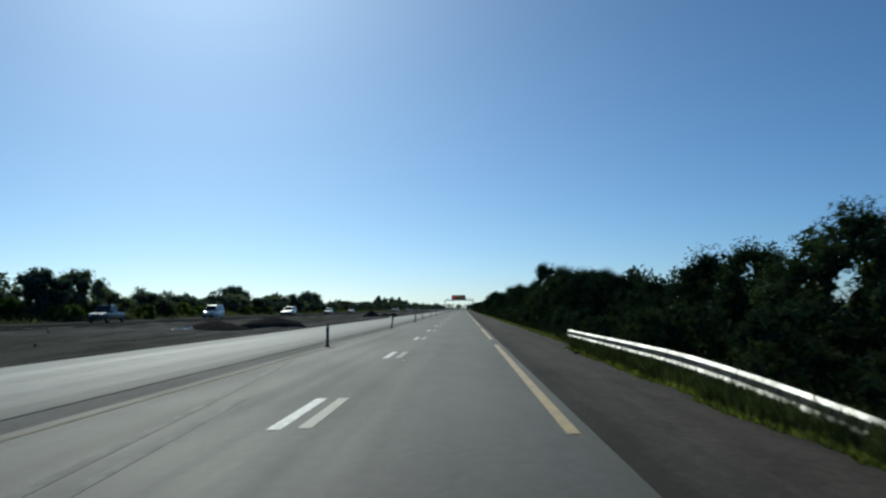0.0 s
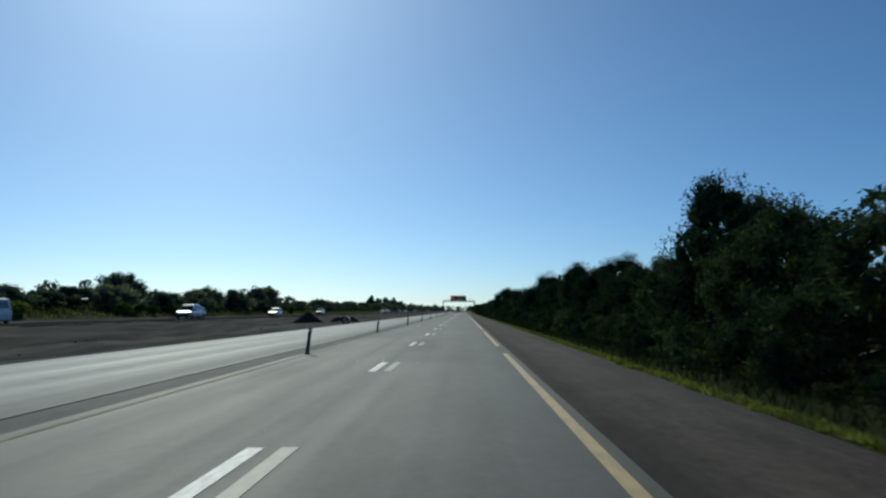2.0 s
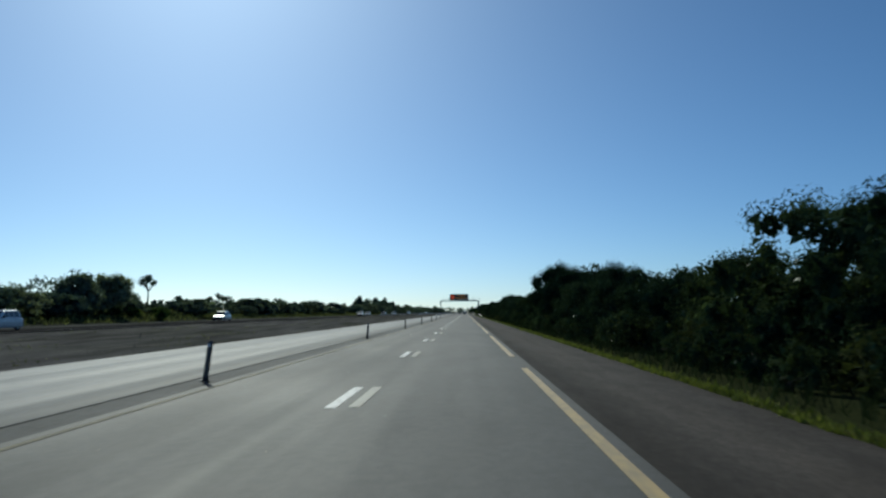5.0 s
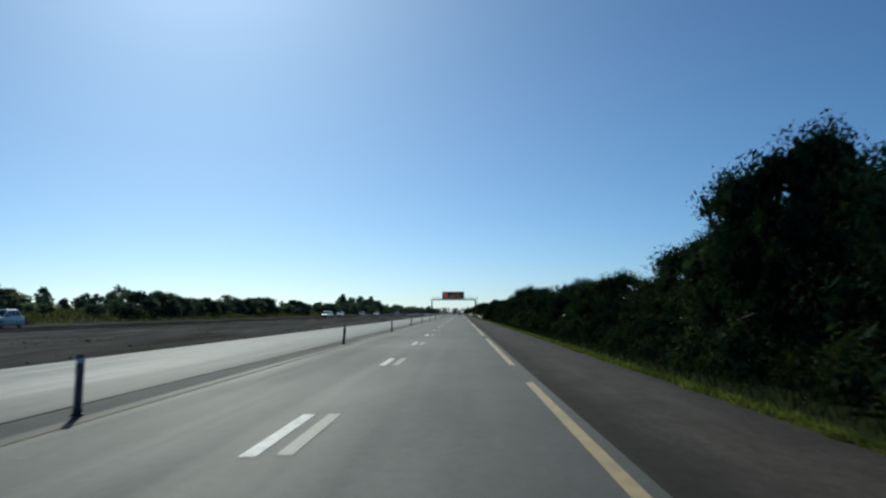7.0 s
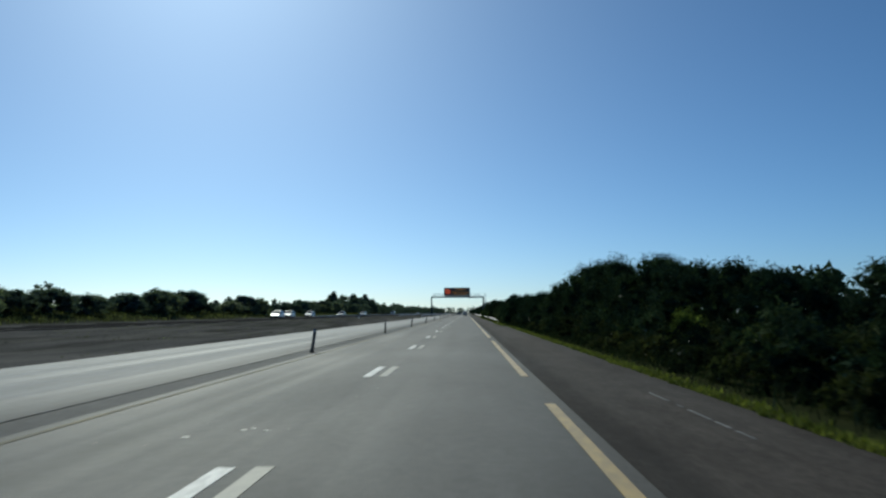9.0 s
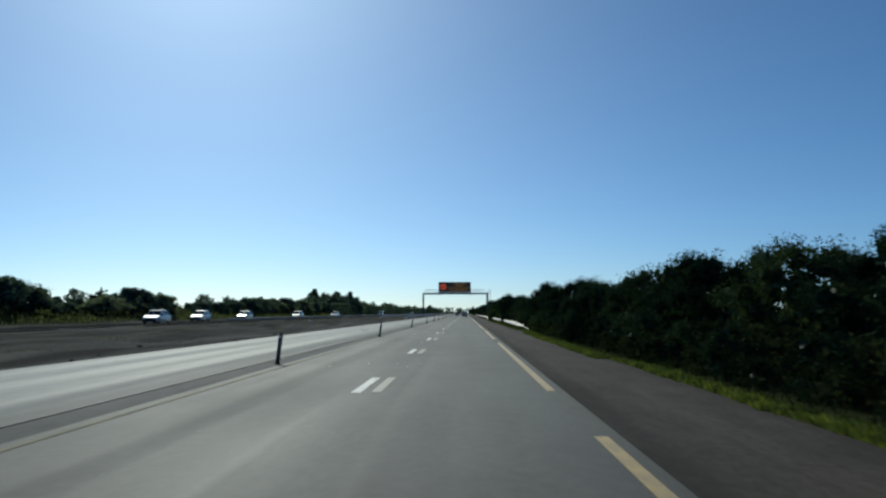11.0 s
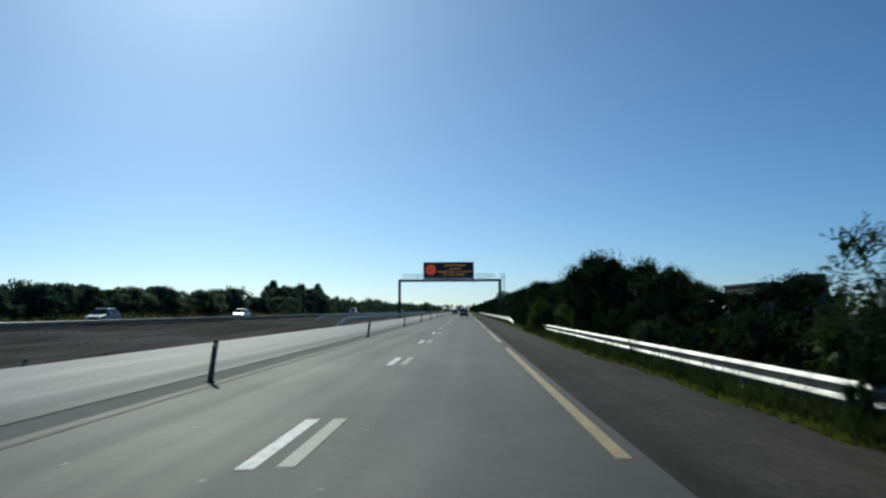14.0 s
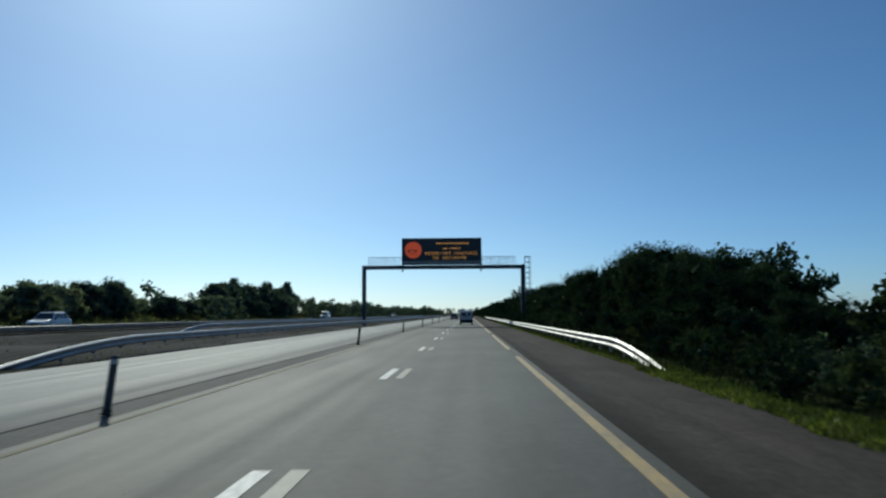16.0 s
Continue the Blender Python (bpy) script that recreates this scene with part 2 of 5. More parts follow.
M_YELLOW = paint("yellow road paint", (0.4, 0.285, 0.095), 0.85, (0.19, 0.155, 0.085), 0.62, scale=5.0, lo=0.4, hi=0.7)
M_OLDYELLOW = paint("worn pale yellow road paint", (0.24, 0.212, 0.13), 0.8, (0.12, 0.112, 0.085), 0.9, scale=2.2, lo=0.36, hi=0.6, spec=0.3)
M_GHOST = paint("rubbed out road paint", (0.15, 0.15, 0.146), 0.97, (0.068, 0.069, 0.069), 0.8, scale=3.0, lo=0.38, hi=0.56, spec=0.3)
M_GROUND = ground_material()
M_LEAF = foliage("dark acacia leaves", (0.023, 0.034, 0.021), (0.042, 0.057, 0.034), 0.15, 0.0)
# Paled and greyed: the haze over the far trees is put into the colour.
M_LEAF_HAZE = foliage("haze-greyed green leaves", (0.09, 0.106, 0.098), (0.115, 0.129, 0.114), 0.36, 0.0)
M_SHRUB = foliage("light green shrub leaves", (0.03, 0.044, 0.016), (0.085, 0.108, 0.036), 0.35, 0.0)
M_GRASS = foliage("verge grass", (0.05, 0.062, 0.016), (0.115, 0.124, 0.035), 0.33, 0.1)
M_FIELD = foliage("dry field grass", (0.034, 0.041, 0.022), (0.085, 0.092, 0.05), 0.3, 0.05)
M_WEED = foliage("dull green weeds", (0.028, 0.034, 0.015), (0.068, 0.074, 0.034), 0.25, 0.0)
M_UNDER = foliage("olive undergrowth leaves", (0.022, 0.027, 0.015), (0.042, 0.048, 0.025), 0.2, 0.0)
M_THISTLE = foliage("pale grey weed leaves", (0.06, 0.075, 0.055), (0.2, 0.22, 0.17), 0.3, 0.1)
M_BARK = plain("bark", (0.055, 0.045, 0.035), 0.9, vary=0.5, scale=6, bump=0.8)
M_ZINC = plain("galvanised steel", (0.34, 0.335, 0.325), 0.55, 0.75, 0.3, 1.5)
# Same steel, paler and shinier: the left rails' sun glint is put into it.
M_ZINC_LIT = plain("galvanised steel lightened for sun glint", (0.45, 0.447, 0.44), 0.42, 0.9, 0.15, 1.5)
M_ZINC_DULL = plain("dull galvanised post", (0.32, 0.33, 0.34), 0.6, 0.6, 0.3, 4)
M_DARKSTEEL = plain("dark painted gantry steel", (0.034, 0.05, 0.06), 0.55, 0.1, 0.3, 2)
M_FENCE = plain("grey fence wire", (0.35, 0.38, 0.40), 0.5, 0.5, 0.2, 3)
M_POST = plain("dull grey plastic marker", (0.1, 0.096, 0.088), 0.6, 0.0, 0.35, 8)
M_CONCRETE = plain("grey rendered concrete", (0.34, 0.33, 0.31), 0.9, vary=0.35, scale=1.2, bump=0.4)
M_PIPE = plain("grey pipe concrete", (0.12, 0.117, 0.11), 0.9, vary=0.4, scale=2.5, bump=0.4)
M_DULLWALL = plain("weathered dark render", (0.085, 0.085, 0.085), 0.95, vary=0.35, scale=1.2, bump=0.4)
M_PALE = plain("pale plastic sheet", (0.75, 0.74, 0.70), 0.5, vary=0.2, scale=4)
M_BLACK = plain("black plastic", (0.02, 0.021, 0.022), 0.5, vary=0.2, scale=5)
M_RUBBER = plain("tyre rubber", (0.018, 0.018, 0.018), 0.85, vary=0.3, scale=8)
M_RIM = plain("steel wheel", (0.42, 0.43, 0.44), 0.4, 0.7, 0.2, 5)
M_DISPLAY = plain("black display face", (0.012, 0.013, 0.016), 0.35, vary=0.3, scale=1)
M_GLASS = plain("dark tinted glass", (0.012, 0.016, 0.02), 0.06, vary=0.1, scale=1, spec=0.6)
M_RED = plain("red lamp glass", (0.30, 0.015, 0.012), 0.2, vary=0.2, scale=5)
M_LAMP = plain("clear headlamp", (0.75, 0.77, 0.8), 0.12, 0.3, 0.1, 5)


def car_paint(name, colour, metal=0.0):
    m = Nodes(name)
    dust = m.noise(2.5, 5, local=True)
    m.bsdf.inputs["Coat Weight"].default_value = 0.7
    m.bsdf.inputs["Coat Roughness"].default_value = 0.08
    return m.finish(m.ramp(dust, [(0.3, tuple(c * 0.8 for c in colour)), (0.7, colour)]), 0.35, metal)


P_WHITE = car_paint("white car paint", (0.62, 0.63, 0.64))
P_SILVER = car_paint("silver car paint", (0.45, 0.46, 0.48), 0.5)
P_BLUE = car_paint("dark blue car paint", (0.025, 0.035, 0.07), 0.2)
P_BLACK = car_paint("black car paint", (0.015, 0.016, 0.018))
P_GREY = car_paint("grey car paint", (0.14, 0.15, 0.17), 0.4)


def light_material(name, colour, strength):
    m = Nodes(name)
    m.bsdf.inputs["Emission Color"].default_value = (*colour, 1)
    m.bsdf.inputs["Emission Strength"].default_value = strength
    return m.finish(tuple(c * 0.3 for c in colour), 0.5)


L_AMBER = light_material("amber display lamps", (1.0, 0.42, 0.08), 0.42)
L_RED = light_material("red display lamps", (1.0, 0.13, 0.04), 0.26)


# ---- mesh writing ----
class Shape:
    """Collects points and faces of one mesh."""

    def __init__(self):
        self.v, self.f = [], []

    def box(self, x0, x1, y0, y1, z0, z1):
        n = len(self.v)
        self.v += [(x, y, z) for z in (z0, z1) for x, y in ((x0, y0), (x1, y0), (x1, y1), (x0, y1))]
        self.f += [tuple(n + i for i in q) for q in ((3, 2, 1, 0), (4, 5, 6, 7), (0, 1, 5, 4), (1, 2, 6, 5), (2, 3, 7, 6), (3, 0, 4, 7))]
        return self

    def tube(self, points, radii, sides=8):
        """A tapered tube along points."""
        n = len(self.v)
        points = [Vector(p) for p in points]
        for i, p in enumerate(points):
            d = (points[min(i + 1, len(points) - 1)] - points[max(i - 1, 0)]).normalized()
            u = d.cross(Vector((0.31, 0.87, 0.13))).normalized()
            w = d.cross(u)
            for k in range(sides):
                c = 2 * math.pi * k / sides
                self.v.append(tuple(p + (u * math.cos(c) + w * math.sin(c)) * radii[i]))
        for i in range(len(points) - 1):
            for k in range(sides):
                l = (k + 1) % sides
                self.f.append((n + i * sides + k, n + i * sides + l, n + (i + 1) * sides + l, n + (i + 1) * sides + k))
        self.f.append(tuple(n + k for k in reversed(range(sides))))
        self.f.append(tuple(n + (len(points) - 1) * sides + k for k in range(sides)))
        return self

    def rings(self, loops, cap=True):
        """Skin over closed loops of equal length."""
        n, k = len(self.v), len(loops[0])
        for loop in loops:
            self.v += [tuple(p) for p in loop]
        for i in range(len(loops) - 1):
            for j in range(k):
                l = (j + 1) % k
                self.f.append((n + i * k + j, n + i * k + l, n + (i + 1) * k + l, n + (i + 1) * k + j))
        if cap:
            self.f.append(tuple(n + j for j in reversed(range(k))))
            self.f.append(tuple(n + (len(loops) - 1) * k + j for j in range(k)))
        return self

    def disc(self, centre, radius, axis, depth, sides=20, inner=0.0):
        """A flat round plate, or a ring, along an axis."""
        u = Vector(axis).cross(Vector((0.2, 0.3, 0.9))).normalized()
        w = Vector(axis).normalized().cross(u)
        d, c = Vector(axis).normalized() * depth / 2, Vector(centre)

        def loop(r, s):
            return [c + s * d + (u * math.cos(2 * math.pi * i / sides) + w * math.sin(2 * math.pi * i / sides)) * r for i in range(sides)]
        if inner:
            a = [loop(radius, -1), loop(radius, 1), loop(inner, 1), loop(inner, -1), loop(radius, -1)]
            return self.rings(a, cap=False)
        return self.rings([loop(radius, -1), loop(radius, 1)])

    def mesh(self, name, material, bevel=0.0, smooth=False):
        data = bpy.data.meshes.new(name)
        data.from_pydata(self.v, [], self.f)
        bm = bmesh.new()
        bm.from_mesh(data)
        bmesh.ops.recalc_face_normals(bm, faces=bm.faces)
        if bevel:
            edges = [ed for ed in bm.edges if len(ed.link_faces) == 2 and ed.calc_face_angle(0) > 0.6]
            bmesh.ops.bevel(bm, geom=edges, offset=bevel, segments=2, affect="EDGES", profile=0.5)
        bm.to_mesh(data)
        bm.free()
        data.materials.append(material)
        for p in data.polygons:
            p.use_smooth = smooth
        return data


def part(name, shape, material, parent=None, label="", bevel=0.0, smooth=False):
    """One mesh object, under a thing or a part."""
    data = shape if isinstance(shape, bpy.types.Mesh) else shape.mesh(name, material, bevel, smooth)
    ob = new(name, data)
    ob.parent = parent
    return tagged(ob, label) if label else ob


def quick_mesh(name, verts, faces, material):
    """A large mesh from arrays of points and four-cornered faces."""
    data = bpy.data.meshes.new(name)
    data.vertices.add(len(verts))
    data.vertices.foreach_set("co", np.asarray(verts, dtype=np.float32).ravel())
    faces = np.asarray(faces, dtype=np.int32)
    k = faces.shape[1]
    data.loops.add(faces.size)
    data.loops.foreach_set("vertex_index", faces.ravel())
    data.polygons.add(len(faces))
    data.polygons.foreach_set("loop_start", np.arange(len(faces), dtype=np.int32) * k)
    data.update(calc_edges=True)
    data.validate()
    data.materials.append(material)
    return data


# ---- ground and road ----
ROAD_START, ROAD_END = -60, 2600
LANE_L, LANE_R, SHOULDER_R, NEW_L = -5.05, 1.52, 4.0, -11.3


def ground_height(x, y):
    """Height of the land: flat by the road, uneven in the median, a shallow ditch on the verge side."""
    bumpy = noise.noise(Vector((x * 0.25, y * 0.12, 0.0))) * 0.16 + noise.noise(Vector((x * 0.9, y * 0.5, 4.0))) * 0.05
    if NEW_L - 0.3 <= x <= SHOULDER_R + 0.1:
        return -0.06
    if x > SHOULDER_R:
        d = x - SHOULDER_R
        return -0.015 - 0.12 * min(d, 2.0) / 2.0 + 0.35 * min(max(d - 4, 0), 30) / 30 + bumpy * min(d / 3, 1.0) * 0.5
    d = NEW_L - x
    if y < 190 and d < 16.8:
        bumpy += 0.22 * noise.noise(Vector((x * 0.55, y * 0.3, 9.0))) * min(1.0, (190 - y) / 30)
    if 300 < y < 450 and d < 16.8:
        bumpy += 0.2 * noise.noise(Vector((x * 0.7, y * 0.16, 3.0))) * min(1.0, (y - 300) / 30, (450 - y) / 30)
    if d < 16.8:
        return -0.02 + 0.22 * d / 16.8 + bumpy * min(d / 2.0, 1.0)
    if d < 29.5:
        return 0.18
    return 0.2 + 1.9 * min((d - 29.5) / 11, 1.0) + bumpy * 2.0 * min((d - 29.5) / 3, 1.0)


def build_ground():
    xs = [-2600, -1200, -600, -300, -200, -140, -100, -80, -70, -62, -56, -51, -47, -44, -41.4, -41.2, -28.6, -28.4]
    xs += [-28.4 + 0.8 * i for i in range(1, 21)] + [-11.6, -11.32, 4.0, 4.12, 4.5, 5.0, 5.6, 6.2, 7, 8, 10, 13, 18, 26, 40, 70, 120, 220, 450, 1000, 2600]
    xs = sorted(xs)
    ys = [-2600, -1000, -400, -200, -100] + [-60 + 1.5 * i for i in range(460)] + [640 + 12 * i for i in range(60)] + [1400, 1600, 2000, 2800, 4500]
    verts = [(x, y, ground_height(x, y)) for y in ys for x in xs]
    w = len(xs)
    faces = [(j * w + i, j * w + i + 1, (j + 1) * w + i + 1, (j + 1) * w + i) for j in range(len(ys) - 1) for i in range(w - 1)]
    ob = new("ground", quick_mesh("ground", verts, faces, M_GROUND))
    tagged(ob, "brown bare soil and dry grass beside the motorway", "ground", kind="structure")


build_ground()


def slab(name, x0, x1, material, label, top=0.0, y0=ROAD_START, y1=ROAD_END, category="road"):
    shape = Shape().box(x0, x1, y0, y1, top - 0.3, top)
    return tagged(part(name, shape, material), label, category, kind="structure")


road = slab("road", LANE_L, LANE_R, M_LANE, "grey worn asphalt of the two running lanes")
slab("road_joint", -5.75, LANE_L, M_JOINT, "dark milled strip between old lanes and new surface", -0.012)
slab("road_widening", NEW_L, -5.75, M_NEW, "pale dusty new lane surface closed by marker posts")
shoulder = slab("road_shoulder", LANE_R, SHOULDER_R, M_SHOULDER, "dark brownish asphalt hard shoulder", -0.008)
far_road = slab("road_opposite", -41.0, -28.8, M_FAR, "asphalt carriageway of the oncoming traffic", 0.24)


def painted(name, x, y0, y1, width, material, parent, top=0.0, shared={}):
    """A strip of paint 4 mm above the road."""
    key = (name, round(y1 - y0, 2), width)
    if key not in shared:
        shared[key] = Shape().box(-width / 2, width / 2, 0, y1 - y0, 0.001, 0.006).mesh(name, material)
    ob = part(name, shared[key], material, parent)
    ob.location = (x, y0, top)
    return ob


for k in range(-3, 85):
    painted("lane_dash", -2.06, 13 * k, 13 * k + 3.15, 0.17, M_WHITE, road)
    painted("old_lane_dash", -1.725, 13 * k + 0.1, 13 * k + 3.2, 0.17, M_BEIGE, road)
for k in range(-2, 42):
    painted("edge_line", 1.29, 26.06 * k - 0.4 + (k == 13), 26.06 * k + 20.6 + (k == 12), 0.15, M_YELLOW, road)
painted("left_edge_line", -4.8, ROAD_START, 1400, 0.1, M_OLDYELLOW, road)
for x in (-29.6, -40.2):
    painted("far_edge_line", x, ROAD_START, 1400, 0.12, M_GHOST, far_road, 0.24)


def slanted_line(x0, y0, x1, y1, width, material):
    d = Vector((x1 - x0, y1 - y0, 0))
    ob = part("rubbed_out_line", Shape().box(-width / 2, width / 2, 0, d.length, 0.001, 0.004), material, road)
    ob.matrix_basis = pose(x0, y0, 0, 0, 0, math.degrees(math.atan2(-d.x, d.y)))


for y0, y1 in ((251.9, 252.5), (252.7, 253.3), (253.45, 254.5), (254.8, 255.1), (255.6, 256.9)):
    painted("line_fragment", 3.16, y0, y1, 0.05, M_GHOST, shoulder, -0.008)
slanted_line(-3.0, -6.0, -3.6, 2.0, 0.13, M_GHOST)
slanted_line(-3.6, 2.0, -4.55, 12.5, 0.13, M_GHOST)
slanted_line(-2.65, -6.0, -3.3, 3.4, 0.13, M_GHOST)


# ---- trees ----
def unit(a):
    return a / np.linalg.norm(a, axis=1, keepdims=True)


def leaf_mesh(name, centres, outward, length, material, rng, slim=0.4, inner=None):
    """Pointed leaves at the centres, turned at random but leaning outwards."""
    n = len(centres)
    n0 = n
    length = np.full((n, 1), length)
    if inner:
        length = np.concatenate([length, np.full((len(inner[0]), 1), inner[1])])
        centres, outward = np.concatenate([centres, inner[0]]), np.concatenate([outward, np.zeros_like(inner[0])])
        n = len(centres)
    facing = unit(outward * 0.9 + rng.normal(size=(n, 3)) * 0.6)
    along = unit(np.cross(facing, rng.normal(size=(n, 3))))
    across = np.cross(facing, along)
    size = length * rng.uniform(0.6, 1.4, (n, 1))
    slim = np.where(np.arange(n)[:, None] < n0, slim, 0.85)
    verts = np.stack([centres - along * size / 2 - across * size * slim / 2, centres - along * size / 3 + across * size * slim / 2, centres + along * size / 2], 1)
    return quick_mesh(name, verts.reshape(-1, 3), np.arange(3 * n).reshape(n, 3), material)


def crown_points(rng, count, height, spread, foot, lumps, lump_size, twigs=0.002):
    """Leaf places of a crown made of many clumps with gaps between them, and the outward way at each."""
    share = np.linspace(0.04, 0.97, lumps) + rng.normal(size=lumps) * 0.03
    reach = np.sqrt(np.clip(1 - np.clip(share, 0, 1) ** 3.4, 0.02, 1)) * np.where(rng.random(lumps) < 0.7, rng.uniform(0.6, 1.0, lumps), rng.uniform(0, 0.6, lumps))
    turn = rng.permutation(lumps) * 2.4 + rng.uniform(0, 1, lumps)
    clump = np.stack([np.cos(turn) * reach * (spread[0] - lump_size * 0.5), np.sin(turn) * reach * (spread[1] - lump_size * 0.5),
                      foot + lump_size * 0.3 + share * (height - foot - lump_size * 0.8)], 1)
    radius = lump_size * rng.uniform(0.75, 1.15, lumps)
    pick = rng.integers(0, lumps, count)
    d = unit(rng.normal(size=(count, 3)))
    r = radius[pick][:, None] * rng.uniform(0.02, 1.0, (count, 1)) ** 0.5
    pts = clump[pick] + d * r * np.array([1, 1, 0.8])
    tufts = clump[pick] + d * (radius[pick] * rng.uniform(0.5, 0.8, count))[:, None] * np.array([1, 1, 0.8])
    tuft = rng.random(count) < 0.2
    home = rng.integers(0, max(8, lumps * 5), count)
    pts[tuft] = tufts[home % count][tuft] + rng.normal(size=(tuft.sum(), 3)) * np.clip(lump_size, 0, 0.8) * np.array([0.13, 0.13, 0.15])
    loose = rng.random(count) < twigs
    pts[loose] += d[loose] * radius[pick][loose][:, None] * rng.uniform(0.05, 0.3, (loose.sum(), 1)) + np.array([0, 0, 0.05])
    grow = height / np.quantile(pts[:, 2], 0.98)
    pts[:, 2] = np.maximum(pts[:, 2] * grow, 0.03)
    clump[:, 2] *= grow
    return pts, d, clump


def make_tree(name, label, seed, height=4.0, spread=(2.4, 2.7), foot=0.0, leaves=13500, size=0.117, lumps=30, lump_size=0.8,
              material=None, trunk=0.11, slim=0.42, category="tree", core_size=3.0):
    """A tree thing: trunk with limbs, and a crown of single leaves."""
    rng = np.random.default_rng(seed)
    root = tagged(new(name), label, category)
    pts, out, clump = crown_points(rng, leaves, height, spread, foot, lumps, lump_size)
    core = rng.integers(0, lumps, leaves // 7)
    deep = (clump[core] + rng.normal(size=(len(core), 3)) * lump_size * 0.25) * np.array([0.88, 0.88, 0.96])
    deep[:, 2] = np.clip(deep[:, 2], 0.1, height - lump_size * 0.36)
    wood = Shape()
    fork = max(height * 0.22, foot * 0.85)
    lean = rng.normal(size=2) * 0.12
    wood.tube([(0, 0, -0.25), (lean[0] * 0.4, lean[1] * 0.4, fork * 0.5), (lean[0], lean[1], fork)], [trunk * 1.25, trunk, trunk * 0.8], 7)
    for c in clump[: min(9, lumps)]:
        mid = (np.array([lean[0], lean[1], fork]) + c) / 2 + rng.normal(size=3) * 0.15
        wood.tube([(lean[0], lean[1], fork - 0.06), tuple(mid), tuple(c)], [trunk * 0.6, trunk * 0.38, trunk * 0.14], 5)
    part("trunk", wood, M_BARK, root, smooth=True)
    part("crown", leaf_mesh("crown", pts, out, size, material or M_LEAF, rng, slim, (deep, size * core_size)), None, root)
    return root


def planted(proto, x, y, scale, turn, first, z=None, wide=1.0):
    """The prototype itself at the first place, copies at all others."""
    base = ground_height(x, y) if z is None else z
    m = Matrix.LocRotScale((x, y, base), Euler((0, 0, turn)), (scale * wide, scale * wide, scale))
    if first:
        proto.matrix_basis = m
        return proto
    copy = copy_thing(proto, m)
    copy.matrix_basis = m
    return copy


class Grove:
    """Plants trees from a few prototypes, in turn by chance."""

    def __init__(self, protos, seed, group):
        self.protos, self.used, self.rng = protos, set(), random.Random(seed)
        self.group = group

    def plant(self, x, y, scale, wide=1.0):
        i = self.rng.randrange(len(self.protos))
        ob = planted(self.protos[i], x, y, scale, self.rng.uniform(0, 6.28), i not in self.used, wide=wide)
        self.used.add(i)
        return tagged(ob, group=self.group)

    def close(self):
        """Prototypes that were never planted are taken away."""
        for i, p in enumerate(self.protos):
            if i not in self.used:
                for o in (*p.children_recursive, p):
                    bpy.data.objects.remove(o)


def between(values, first, step, at):
    """Straight reading between evenly spaced values."""
    return float(np.interp(at, [first + step * i for i in range(len(values))], values))


# heights of the verge trees, one every 6 m
BELT = [2.5, 2.5, 3.5, 3.2, 2.4, 2.5, 2.4, 3.4, 3.8, 4.1, 4.2, 3.9, 4.2, 5.8, 3.5, 3.9, 4.4, 4.5, 4.7, 4.2, 4.1, 4.0, 5.0, 4.8, 3.1, 4.0, 4.3, 3.3,
        3.0, 3.0, 4.0, 4.2, 3.4, 3.6, 4.9, 5.7, 5.6, 3.2, 3.1, 3.5, 3.2, 3.4, 3.5, 3.7, 2.55, 2.4, 3.05, 3.25, 4.0, 4.5, 4.7, 4.6, 3.8, 3.1, 3.3,
        3.4, 3.5, 3.1, 2.5, 3.3, 3.7, 4.0, 2.7, 3.4, 4.4, 4.2, 2.6, 2.2, 2.25, 2.2, 1.9, 4.1, 3.8, 3.2, 2.9, 3.9, 2.3, 1.9, 2.8, 3.7, 4.6, 4.7, 4.4,
        4.1, 4.6, 3.7, 3.3, 4.3, 4.5, 4.6, 4.6, 4.5, 4.5]


def belt_crest(y):
    return between(BELT, -3, 6, y)


belt_protos = [make_tree("roadside_tree", "dense dark green acacia tree standing on the grassy verge", 10 + i,
                         spread=(2.6, 3.3 + 0.2 * (i % 3)), lumps=54 + 5 * (i % 4), lump_size=0.62 + 0.05 * (i % 3)) for i in range(7)]
belt = Grove(belt_protos, 5, "trees along the verge")
rng = random.Random(3)
for i, h in enumerate(BELT):
    back = 0.8 if 246 < -3 + 6 * i < 286 else -1.9 if 420 < -3 + 6 * i < 426 else -0.7 if 426 < -3 + 6 * i < 432 else 0
    h *= 1 + 0.09 * max(back, 0)
    belt.plant(8.6 + back + rng.uniform(-0.2, 0.9), -3 + 6 * i, h / 4.0, wide=min(1.15, max(0.72, 4.0 / h)) * rng.uniform(0.88, 1.06))
    if h > 4.55 and i < 86:
        belt.plant(10.9 + rng.uniform(-0.3, 0.4), 6 * i, h * 0.24, wide=0.85)
for x, y, h in ((13.2, 480.0, 4.4), (13.6, 489.0, 5.3), (13.0, 499.0, 5.3), (8.3, 420.6, 3.6), (10.6, 221.0, 4.7), (10.9, 37.0, 2.5), (9.3, 451.6, 3.0)):
    belt.plant(x, y, h / 4.0)
for x, y, h in ((4.95, 337.4, 2.1), (5.6, 338.8, 2.3), (4.8, 336.3, 1.5), (8.5, 417.2, 3.1), (4.25, 391.9, 0.9), (4.3, 390.4, 1.05)):
    belt.plant(x, y, h / 4.0, 0.8 if h > 3 else 0.5)
belt.close()

